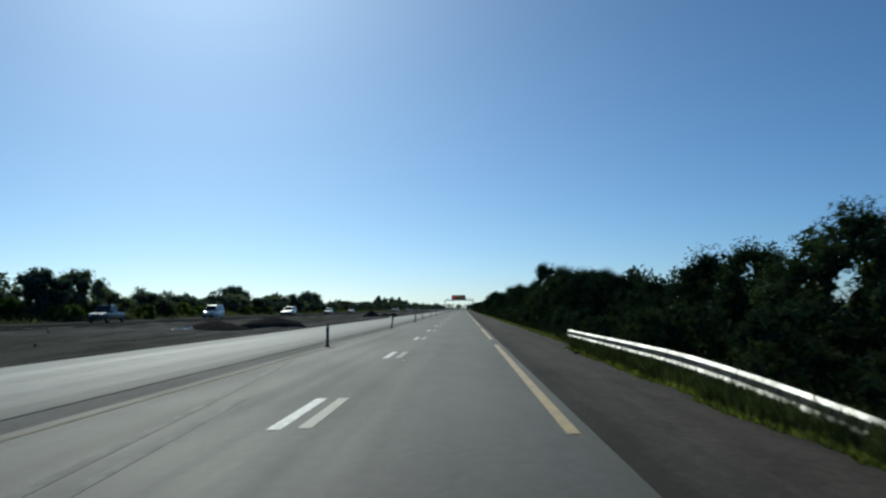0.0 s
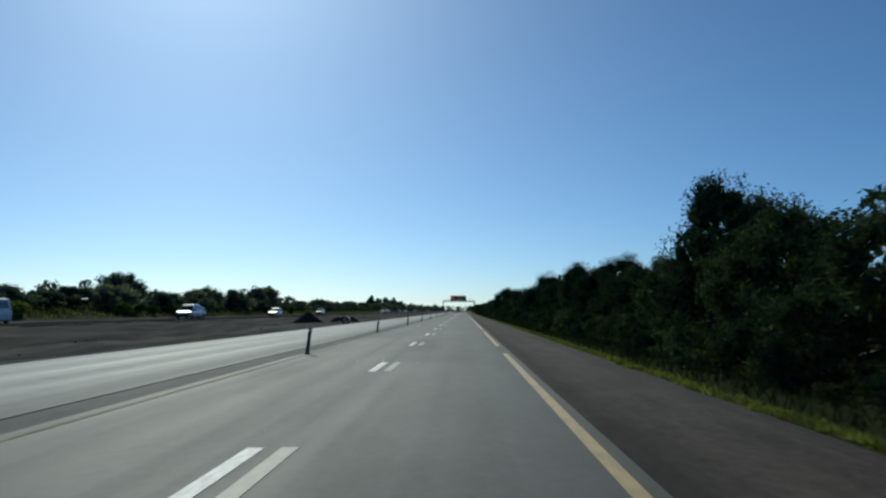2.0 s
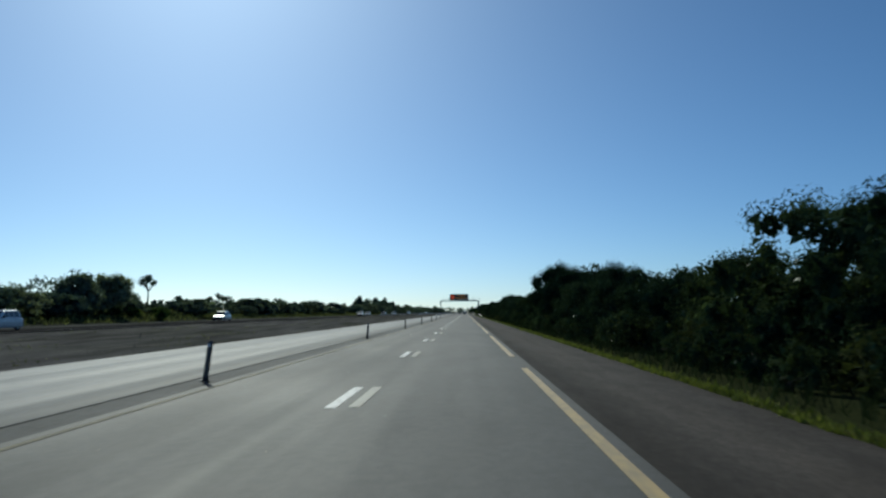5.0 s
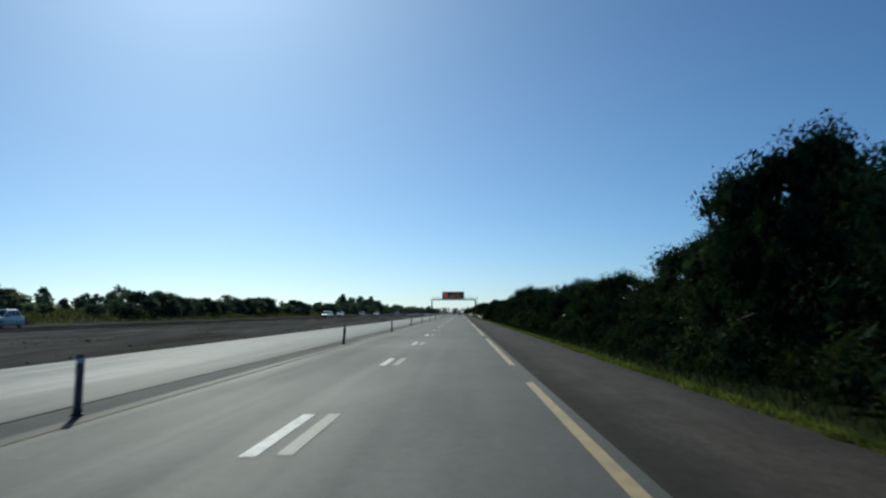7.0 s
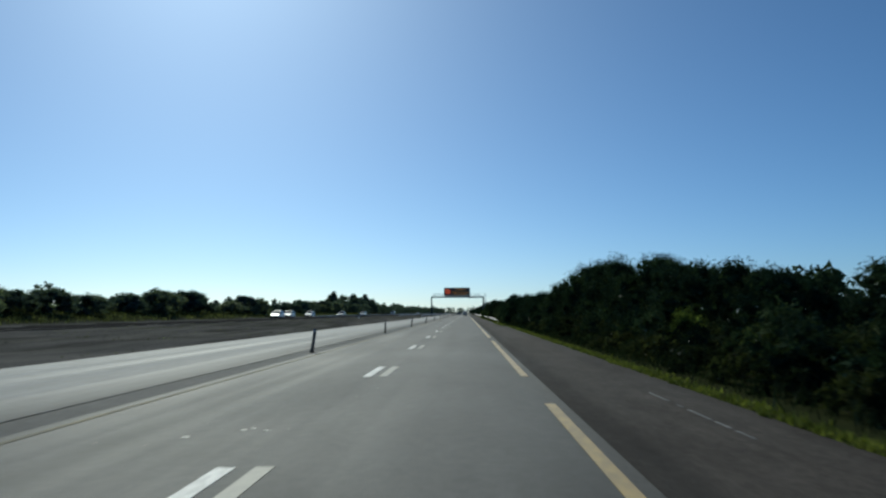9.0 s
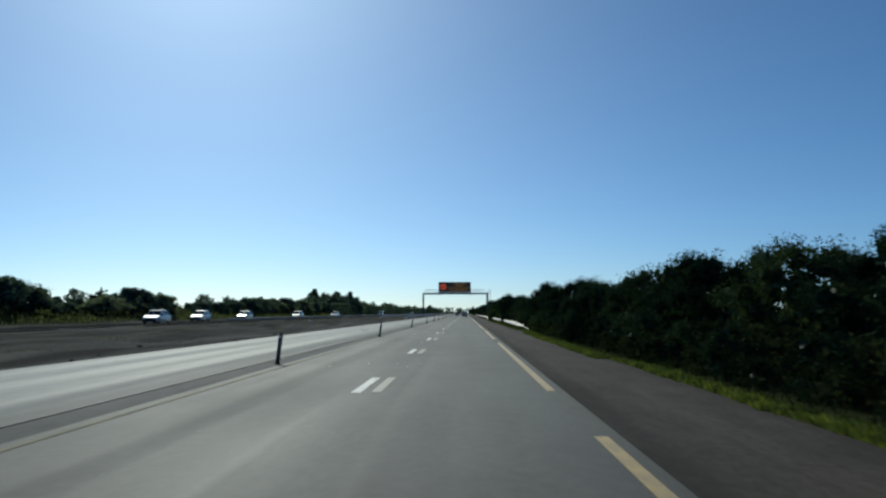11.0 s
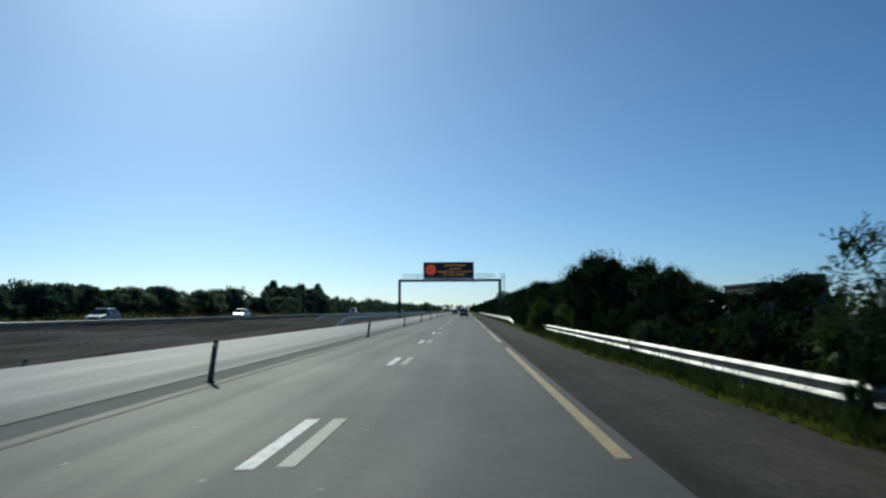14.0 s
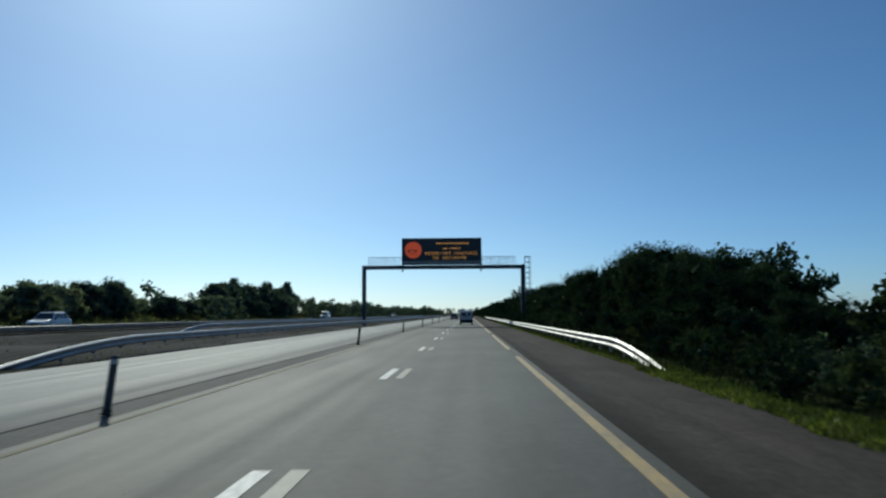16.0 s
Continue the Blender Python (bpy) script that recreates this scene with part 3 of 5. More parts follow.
low_protos = [make_tree("verge_shrub", "low tangled green shrub at the edge of the verge", 40 + i, height=1.5, spread=(0.9, 1.2),
                        leaves=1000, size=0.125, lumps=22, lump_size=0.36, material=M_LEAF, trunk=0.02, category="shrub", core_size=2.2) for i in range(4)]
low = Grove(low_protos, 8, "shrubs along the verge")
y = 2.0
while y < 545:
    low.plant(6.0 + rng.uniform(-0.4, 0.5), y, rng.uniform(0.5, 1.1))
    y += rng.uniform(2.0, 4.6)
under_protos = [make_tree("undergrowth_bush", "rounded olive green bush under the verge trees", 240 + i, height=1.1, spread=(1.0, 1.5), leaves=1000, size=0.12, lumps=26,
                          lump_size=0.34, material=M_UNDER, trunk=0.02, category="bush", core_size=2.4) for i in range(4)]
under = Grove(under_protos, 28, "bushes under the verge trees")
y = 1.0
while y < 500:
    deep = 246 < y < 290
    place = 6.9 + rng.uniform(-0.5, 0.6)
    if not 446 < y < 459:
        under.plant(place, y, rng.uniform(0.55, 1.15) * (1.15 if deep else 1.0), 1.15)
    if deep or 298 < y < 360:
        under.plant(5.7 + rng.uniform(-0.3, 0.4), y + 1.0, rng.uniform(0.4, 0.75), 1.2)
    y += rng.uniform(1.9, 3.0)
under.close()
for x, yy, s in ((4.35, 428.2, 1.05), (4.5, 430.5, 0.8), (4.45, 391.5, 0.85), (4.6, 404.0, 0.7), (5.5, 14.5, 0.9), (5.4, 12.0, 0.7), (4.9, 451.5, 0.7), (4.55, 25.6, 0.42), (4.5, 27.2, 0.34), (4.4, 45.6, 0.3)):
    low.plant(x, yy, s)
low.close()
light_shrub = make_tree("verge_shrub", "light green leafy shrub on the verge", 47, height=1.7, spread=(1.1, 1.3), leaves=3600, size=0.09, lumps=24,
                        lump_size=0.42, material=M_SHRUB, trunk=0.03, category="shrub", core_size=2.2)
for i, (x, yy, s, wide) in enumerate(((4.15, 429.6, 1.12, 0.72), (5.7, 426.8, 1.1, 1.1), (5.6, 423.8, 0.9, 1.0), (6.0, 429.4, 1.05, 1.0), (6.3, 436.2, 0.9, 1.0), (7.0, 268.5, 0.9, 0.7))):
    planted(light_shrub, x, yy, s, i * 1.7, i == 0, wide=wide)
thistle = make_tree("thistle", "pale grey-leaved tall weed in the verge grass", 48, height=0.85, spread=(0.4, 0.5), leaves=260, size=0.1, lumps=14,
                    lump_size=0.16, material=M_THISTLE, trunk=0.012, category="weed", slim=0.35, core_size=0.8)
for i, (x, yy, s) in enumerate(((6.0, 454.6, 1.0), (6.3, 453.4, 1.15), (6.0, 452.6, 0.9), (6.5, 452.0, 1.1), (6.2, 455.8, 0.8), (6.1, 119.0, 0.8), (6.2, 338.5, 1.0))):
    planted(thistle, x, yy, s, i * 1.3, i == 0)

# heights above the road of the trees beyond the oncoming carriageway, one every 7.5 m from 62 m
FAR_BELT = [5.3, 5.1, 5.9, 6.1, 3.9, 3.1, 4.0, 3.6, 3.8, 3.8, 3.4, 4.1, 4.5, 6.3, 3.9, 3.0, 3.2, 4.7, 5.4, 5.1, 4.2, 3.6, 6.2, 6.3, 4.0, 2.8, 3.3, 3.7,
    2.6, 2.5, 2.5, 2.8, 4.4, 4.5, 4.1, 3.7, 4.0, 3.5, 3.6, 3.9, 4.5, 4.6, 4.9, 4.3, 2.6, 3.5, 4.7, 3.9, 2.9, 2.5, 2.5, 3.2, 3.4, 3.5, 4.3, 4.6, 4.6, 4.2,
    4.8, 5.1, 4.2, 4.8, 4.8, 5.4, 5.9, 5.1, 4.2, 3.6, 3.5, 4.7, 7.1, 7.5, 7.4, 7.4, 7.4, 7.1, 7.6]


far_protos = [make_tree("field_tree", "rounded green tree beyond the oncoming carriageway, greyed for haze", 60 + i, spread=(2.7, 3.0), foot=0.0 if i < 3 else 0.5,
                        leaves=4000, size=0.25, lumps=40, lump_size=0.8, material=M_LEAF_HAZE, trunk=0.14, slim=0.5) for i in range(5)]
field = Grove(far_protos, 15, "trees beyond the far carriageway")
for i, h in enumerate(FAR_BELT):
    x, y = -46.5 + rng.uniform(-2.5, 1.5), 62 + 7.5 * i
    field.plant(x, y, (h - ground_height(x, y)) / 4.0, wide=min(2.0, 5.4 / max(1.5, h - ground_height(x, y))))
for x, yy, h in ((-74, 687, 10.3), (-68, 684, 8.4), (-62, 682, 9.0), (-55.5, 680, 8.6), (-36.4, 1106, 8.0)):
    field.plant(x, yy, h / 4.0, 0.75)
field.close()

pale_protos = [make_tree("field_shrub", "low yellow-green shrub in the dry field", 80 + i, height=1.6, spread=(1.5, 1.8), leaves=900, size=0.2,
                         lumps=10, lump_size=0.6, material=M_SHRUB, trunk=0.04, category="shrub") for i in range(2)]
pale = Grove(pale_protos, 18, "shrubs in the far field")
for i in range(36):
    pale.plant(-43.5 + rng.uniform(-2.5, 1.2), rng.uniform(60, 260) if i > 20 else rng.uniform(58, 190), rng.uniform(0.6, 1.15))
pale.close()

sapling = make_tree("willow_sapling", "thin sapling with long narrow hanging leaves on the verge", 95, height=3.7, spread=(1.5, 1.5), foot=1.2, leaves=900, size=0.27,
                    lumps=16, lump_size=0.5, trunk=0.05, slim=0.17, core_size=0.8)
planted(sapling, 5.95, 395.3, 0.74, 0.9, True)
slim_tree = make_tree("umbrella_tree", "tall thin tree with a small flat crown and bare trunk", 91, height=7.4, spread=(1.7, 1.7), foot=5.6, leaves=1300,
                      size=0.26, lumps=12, lump_size=0.6, material=M_LEAF_HAZE, trunk=0.13, core_size=1.3)
planted(slim_tree, -53.3, 263.7, 1.0, 0.4, True, z=0.4)


def woods(name, label, spots, material, leaves, size, seed):
    """Distant woods in one mesh."""
    rng = np.random.default_rng(seed)
    verts, count = [], 0
    for x, y, h in spots:
        pts, out, _ = crown_points(rng, leaves, h, (h * 0.62, h * 0.7), 0, 12, h * 0.24)
        n = len(pts)
        along = unit(rng.normal(size=(n, 3)))
        across = unit(np.cross(along, rng.normal(size=(n, 3))))
        s = size * rng.uniform(0.6, 1.4, (n, 1))
        pts = pts + np.array([x, y, ground_height(x, y)])
        verts.append(np.stack([pts - along * s / 2 - across * s * 0.3, pts - along * s / 3 + across * s * 0.3, pts + along * s / 2], 1).reshape(-1, 3))
        count += n
    ob = new(name, quick_mesh(name, np.concatenate(verts), np.arange(3 * count).reshape(count, 3), material))
    tagged(ob, label, "woods", kind="stuff")


spots = []
y = 0.0
while y < 560:
    if not 392 < y < 428:
        spots.append((12.6 + rng.uniform(-0.6, 2.2), y, belt_crest(y) * rng.uniform(0.82, 1.0)))
    y += rng.uniform(3.0, 4.6)
woods("belt_behind", "dense dark trees behind the verge trees", spots, M_LEAF, 1300, 0.32, 21)
spots = []
for i in range(120):
    y = 552 + 7.5 * i
    spots.append((9.0 + rng.uniform(-0.8, 2.5) - max(0, y - 900) * 0.004, y + rng.uniform(-2, 2), rng.uniform(3.9, 5.4)))
woods("belt_ahead", "dark trees along the verge far ahead", spots, M_LEAF, 800, 0.45, 22)
spots = []
for i in range(130):
    y = 55 + 11 * i
    spots.append((-70 + rng.uniform(-22, 8) if y < 560 else -46 + rng.uniform(-8, 6), y + rng.uniform(-4, 4), rng.uniform(3.0, 4.4)))
row, y = [], 58.0
while y < 660:
    row.append((-51.5 + rng.uniform(-1.5, 1.5), y, max(1.2, between(FAR_BELT, 62, 7.5, y) * rng.uniform(0.75, 0.98) - 2.0)))
    y += rng.uniform(2.6, 4.0)
for i in range(190):
    y = 640 + 6.5 * i
    spots.append((-49 + rng.uniform(-6, 6), y + rng.uniform(-3, 3), rng.uniform(3.0, 5.6)))
woods("hedge_beyond_field_trees", "low dark thicket between the field trees", row, M_LEAF_HAZE, 420, 0.42, 25)
woods("woods_beyond_field", "hazy grey-green woods beyond the field", spots, M_LEAF_HAZE, 360, 0.7, 23)
spots = [(rng.uniform(-260, 160), rng.uniform(1450, 1900), rng.uniform(6, 11)) for i in range(90)]
woods("woods_on_horizon", "distant woods on the horizon", spots, M_LEAF_HAZE, 260, 1.6, 24)


# ---- grass ----
def blades(name, label, count, spot, tall, material, seed, wide=0.012):
    """Single grass blades, each a bent narrow triangle pair."""
    rng = np.random.default_rng(seed)
    base = np.array([spot(rng) for _ in range(count)])
    ang = rng.uniform(0, 2 * np.pi, count)
    side = np.stack([np.cos(ang), np.sin(ang), 0 * ang], 1)
    h = tall * rng.uniform(0.4, 1.3, (count, 1)) * (1 + 0.6 * (rng.random((count, 1)) < 0.1))
    lean = np.concatenate([rng.normal(size=(count, 2)) * 0.35 * h, h], 1)
    w = side * wide * rng.uniform(0.7, 1.6, (count, 1))
    verts = np.stack([base - w, base + w, base + lean * 0.6 + w * 0.7, base + lean], 1).reshape(-1, 3)
    ob = new(name, quick_mesh(name, verts, np.arange(4 * count).reshape(count, 4), material))
    tagged(ob, label, "grass", kind="stuff")


def verge_edge(y):
    """Where the grass begins: it creeps over the edge of the shoulder here and there."""
    edge = noise.noise(Vector((0, y * 0.35, 2.0))) * 0.2 + noise.noise(Vector((0, y * 1.7, 5.0))) * 0.12
    return 4.0 + edge - (0.5 if 405 < y < 436 else 0.3 if 362 < y < 406 else 0.5 if y < 18 else 0.42 if 322 < y < 352 else 0.25 if 444 < y < 458 else 0)


def verge_spot(rng):
    y = rng.uniform(-5, 330) if rng.random() < 0.55 else rng.uniform(330, 600)
    x = verge_edge(y) + abs(rng.normal()) * (0.42 if 436 < y < 460 else 0.27 if 300 < y < 362 else 0.2)
    return (x, y, -0.012 if x < 4.02 else ground_height(x, y))


def open_verge_spot(rng):
    """The broad mown strip where no rail stands."""
    y = rng.uniform(436, 462) if rng.random() < 0.45 else rng.uniform(300, 362)
    x = verge_edge(y) + rng.uniform(0.05, 1.25 if y > 400 else 0.8)
    return (x, y, -0.012 if x < 4.02 else ground_height(x, y))


def weed_spot(rng):
    x, y = rng.uniform(4.6, 6.8), rng.uniform(-5, 600)
    return (x, y, ground_height(x, y))


def rail_weed_spot(rng):
    """Clumps under and before the rails."""
    while True:
        k = rng.random()
        y = rng.uniform(-4, 24) if k < 0.28 else rng.uniform(361, 438) if k < 0.85 else rng.uniform(457, 520)
        if noise.noise(Vector((3.0, y * 0.6, 1.0))) + noise.noise(Vector((8.0, y * 2.3, 1.0))) * 0.5 > rng.uniform(-0.5, 0.3):
            x = verge_edge(y) + 0.12 + abs(rng.normal()) * 0.3
            return (x, y, -0.012 if x < 4.02 else ground_height(x, y))


def build_turf():
    """The dense low mat of grass that the blades stand in, with a ragged edge over the asphalt."""
    rng = np.random.default_rng(77)
    verts, faces, w = [], [], 7
    ys = np.arange(-6, 600, 0.22)
    for y in ys:
        x0 = verge_edge(y) + 0.03 + rng.normal() * 0.025
        broad = 0.72 if 300 < y < 360 else 1.15 if 438 < y < 460 else 0.4 if 362 < y < 436 else 0.3
        broad *= 1 + 0.35 * noise.noise(Vector((1.0, y * 0.4, 6.0)))
        for i in range(w):
            x = x0 + broad * i / (w - 1)
            lift = 0.0 if i in (0, w - 1) else 0.016 + 0.012 * noise.noise(Vector((x * 5, y * 3, 2.0)))
            verts.append((x, y, max(-0.016 if x < 4.04 else -9, ground_height(x, y) if x > 4.04 else -9) + lift))
    for j in range(len(ys) - 1):
        faces += [(j * w + i, j * w + i + 1, (j + 1) * w + i + 1, (j + 1) * w + i) for i in range(w - 1)]
    m = Nodes("low verge turf")
    fine, tufts = m.noise(35, 4), m.noise(4.5, 4, (1, 0.5, 1), 0.65)
    green = m.ramp(fine, [(0.3, (0.028, 0.035, 0.011)), (0.7, (0.085, 0.092, 0.026))])
    green = m.mix(m.grey(tufts, 0.5, 0.68, 0, 0.7), green, (0.06, 0.05, 0.026))
    m.bump(fine, 1.0, 0.03)
    tagged(new("verge_turf", quick_mesh("verge_turf", verts, faces, m.finish(green, 1.0, spec=0.0))), "low matted green grass along the hard shoulder", "grass", kind="stuff")


build_turf()
blades("verge_grass", "bright green grass along the edge of the hard shoulder", 95000, verge_spot, 0.085, M_GRASS, 31, 0.014)
blades("mown_grass", "low yellow-green grass on the open verge", 30000, open_verge_spot, 0.07, M_GRASS, 36, 0.014)
blades("verge_weeds", "tall dull weeds below the verge trees", 24000, weed_spot, 0.3, M_UNDER, 32, 0.014)
blades("rail_weeds", "dull green weeds growing under the guardrails", 26000, rail_weed_spot, 0.3, M_WEED, 34, 0.01)


def field_spot(rng):
    x, y = rng.uniform(-56, -41.3), rng.uniform(55, 640)
    return (x, y, ground_height(x, y))


def median_spot(rng):
    while True:
        x, y = rng.uniform(-28.3, -12.0), rng.uniform(150, 640)
        if noise.noise(Vector((x * 0.35, y * 0.09, 2.0))) > rng.uniform(0.1, 0.6):
            return (x, y, ground_height(x, y))


blades("median_weeds", "sparse low dry weeds on the soil median", 9000, median_spot, 0.06, M_FIELD, 35, 0.02)
blades("field_grass", "dry yellow-green grass beyond the far carriageway", 34000, field_spot, 0.4, M_FIELD, 33, 0.05)


# ---- guardrails ----
WAVE = [(0, 0), (0.012, 0.006), (0.058, 0.062), (0.064, 0.074), (0.058, 0.086), (0.008, 0.118), (0, 0.128), (0.006, 0.142), (0.058, 0.236), (0.064, 0.25), (0.058, 0.262), (0.01, 0.304), (0, 0.31)]


def beam_loop(at, face, lower=1.0):
    """The closed waved section of a rail at a point; face is the side that it turns to."""
    front = [Vector((at[0] + face * d, at[1], at[2] + z)) for d, z in WAVE]
    back = [Vector((at[0] + face * (d - 0.008), at[1], at[2] + z)) for d, z in reversed(WAVE)]
    return front + back


def guardrail(label, x, y0, y1, face, bottom=0.24, dip_start=False, flare=0.9, pitch=4.0, ground=-0.1, dip=8.0, steel=None):
    """Rail pieces and posts along y; the start may dive into the ground."""
    root = tagged(new("guardrail"), label, "guardrail")
    root.location = (x, y0, 0)
    steel = steel or M_ZINC

    def place(s):
        if dip_start and s < dip:
            k = (1 - s / dip)
            return (-face * flare * k * k, s, bottom - (bottom + 0.36) * k * k)
        return (0, s, bottom)
    shared = None
    s, total = 0.0, y1 - y0
    while s < total - 0.1:
        step = min(pitch, total - s)
        bent = dip_start and s < dip
        if bent or shared is None or step < pitch:
            cuts = [s + step * i / 8 for i in range(9)] if bent else [s, s + step]
            loops = [beam_loop(Vector(place(c)) - Vector((0, s, 0)), face) for c in cuts]
            data = Shape().rings(loops).mesh("rail_beam", steel)
            if not bent and step == pitch:
                shared = data
        else:
            data = shared
        ob = part("rail_beam", data, steel, root)
        ob.location = (0, s, 0)
        s += step
    post = Shape().box(-0.05, 0.05, -0.03, 0.03, ground - 0.3, 0.0).box(-0.05, -0.04, -0.06, 0.06, ground - 0.3, 0.0).mesh("rail_post", M_ZINC_DULL)
    n = int(total / 2)
    for i in range(n + 1):
        px, py, pz = place(min(2 * i + 0.3, total - 0.15))
        if pz < 0.0:
            continue
        ob = part("rail_post", post, M_ZINC_DULL, root)
        ob.location = (px - face * 0.065, py, pz + 0.26)
    return root


guardrail("galvanised waved steel guardrail ending beside the shoulder", 4.25, -3.5, 22.6, -1, 0.18, True, 0.3, dip=12.0)
guardrail("galvanised waved steel guardrail overgrown by shrubs", 4.25, 361.8, 436, -1, 0.23, True, 0.75, dip=10.0)
guardrail("galvanised steel guardrail rising out of the grass before the gantry", 4.15, 457, 640, -1, 0.3, True, 0.3, dip=6.5)
guardrail("galvanised steel guardrail along the widened lane", -12.2, 457.2, 800, 1, 0.39, True, 0.1, ground=-0.05, dip=11.0, steel=M_ZINC_LIT)
guardrail("galvanised guardrail in the soil median", -21.2, 494, 800, 1, 0.42, True, 0.1, ground=0.0, dip=9.0, steel=M_ZINC_LIT)
guardrail("galvanised guardrail beside the oncoming carriageway", -28.2, 392, 720, 1, 0.45, ground=0.1)

# ---- marker posts ----
def marker_post():
    root = tagged(new("marker_post"), "dark flexible plastic marker post on the yellow line", "marker post", "marker posts on the line")
    w = 0.055
    loops = []
    for z, dy, s in ((0.04, 0.0, 1.15), (0.12, 0.0, 1.0), (0.4, 0.015, 0.95), (0.78, 0.04, 0.95), (0.82, 0.042, 0.7)):
        loops.append([(w * s * c, dy + 0.03 * s * d, z) for c, d in ((-1, -0.5), (-0.5, -1), (0.5, -1), (1, -0.5), (1, 0.5), (0.5, 1), (-0.5, 1), (-1, 0.5))])
    part("blade", Shape().rings(loops), M_POST, root, smooth=True)
    part("foot", Shape().box(-0.075, 0.075, -0.07, 0.07, 0, 0.04), M_BLACK, root, bevel=0.015)
    part("reflector", Shape().box(-0.035, 0.035, -0.002, 0.006, 0.70, 0.765), M_PALE, root, "small pale reflector")
    return root


# x and y of the posts; they stand by the line, some a little off it
MARKERS = [(-4.95, -5.0), (-4.85, 19.9), (-4.99, 47.2), (-4.85, 71.9), (-5.4, 96.9), (-5.3, 122.6), (-5.3, 147.4), (-5.2, 172.8), (-5.13, 198.0), (-5.1, 221.9),
           (-4.93, 244.1), (-5.22, 270.3), (-5.3, 295.8), (-5.2, 319.6), (-5.06, 343.6), (-5.14, 371.9), (-5.06, 398.4), (-5.15, 423.8), (-5.25, 449.1)]
MARKERS += [(-5.25, 449.1 + 25.2 * i) for i in range(1, 18)]
marker = marker_post()
for i, (x, y) in enumerate(MARKERS):
    m = pose(x, y, 0, rng.uniform(-3, 3), rng.uniform(-1, 8), rng.uniform(-15, 15))
    if i:
        copy_thing(marker, m)
    else:
        marker.matrix_basis = m


# ---- sign gantry ----
def letter(char, x, width, z, height, y, material):
    """One flat capital letter, turned to the oncoming driver."""
    curve = bpy.data.curves.new("letter", "FONT")
    curve.body, curve.extrude = char, 0.004
    ob = bpy.data.objects.new("letter", curve)
    data = bpy.data.meshes.new_from_object(ob)
    bpy.data.objects.remove(ob)
    bpy.data.curves.remove(curve)
    xs, ys = [v.co.x for v in data.vertices], [v.co.y for v in data.vertices]
    a, b, low, high = min(xs), max(xs), min(ys), max(ys)
    width *= 0.35 if char == "I" else 1.0
    for v in data.vertices:
        v.co = (x + ((v.co.x - a) / (b - a) - 0.5) * width, y - v.co.z, z + (v.co.y - low) / (high - low) * height)
    data.materials.append(material)
    return data


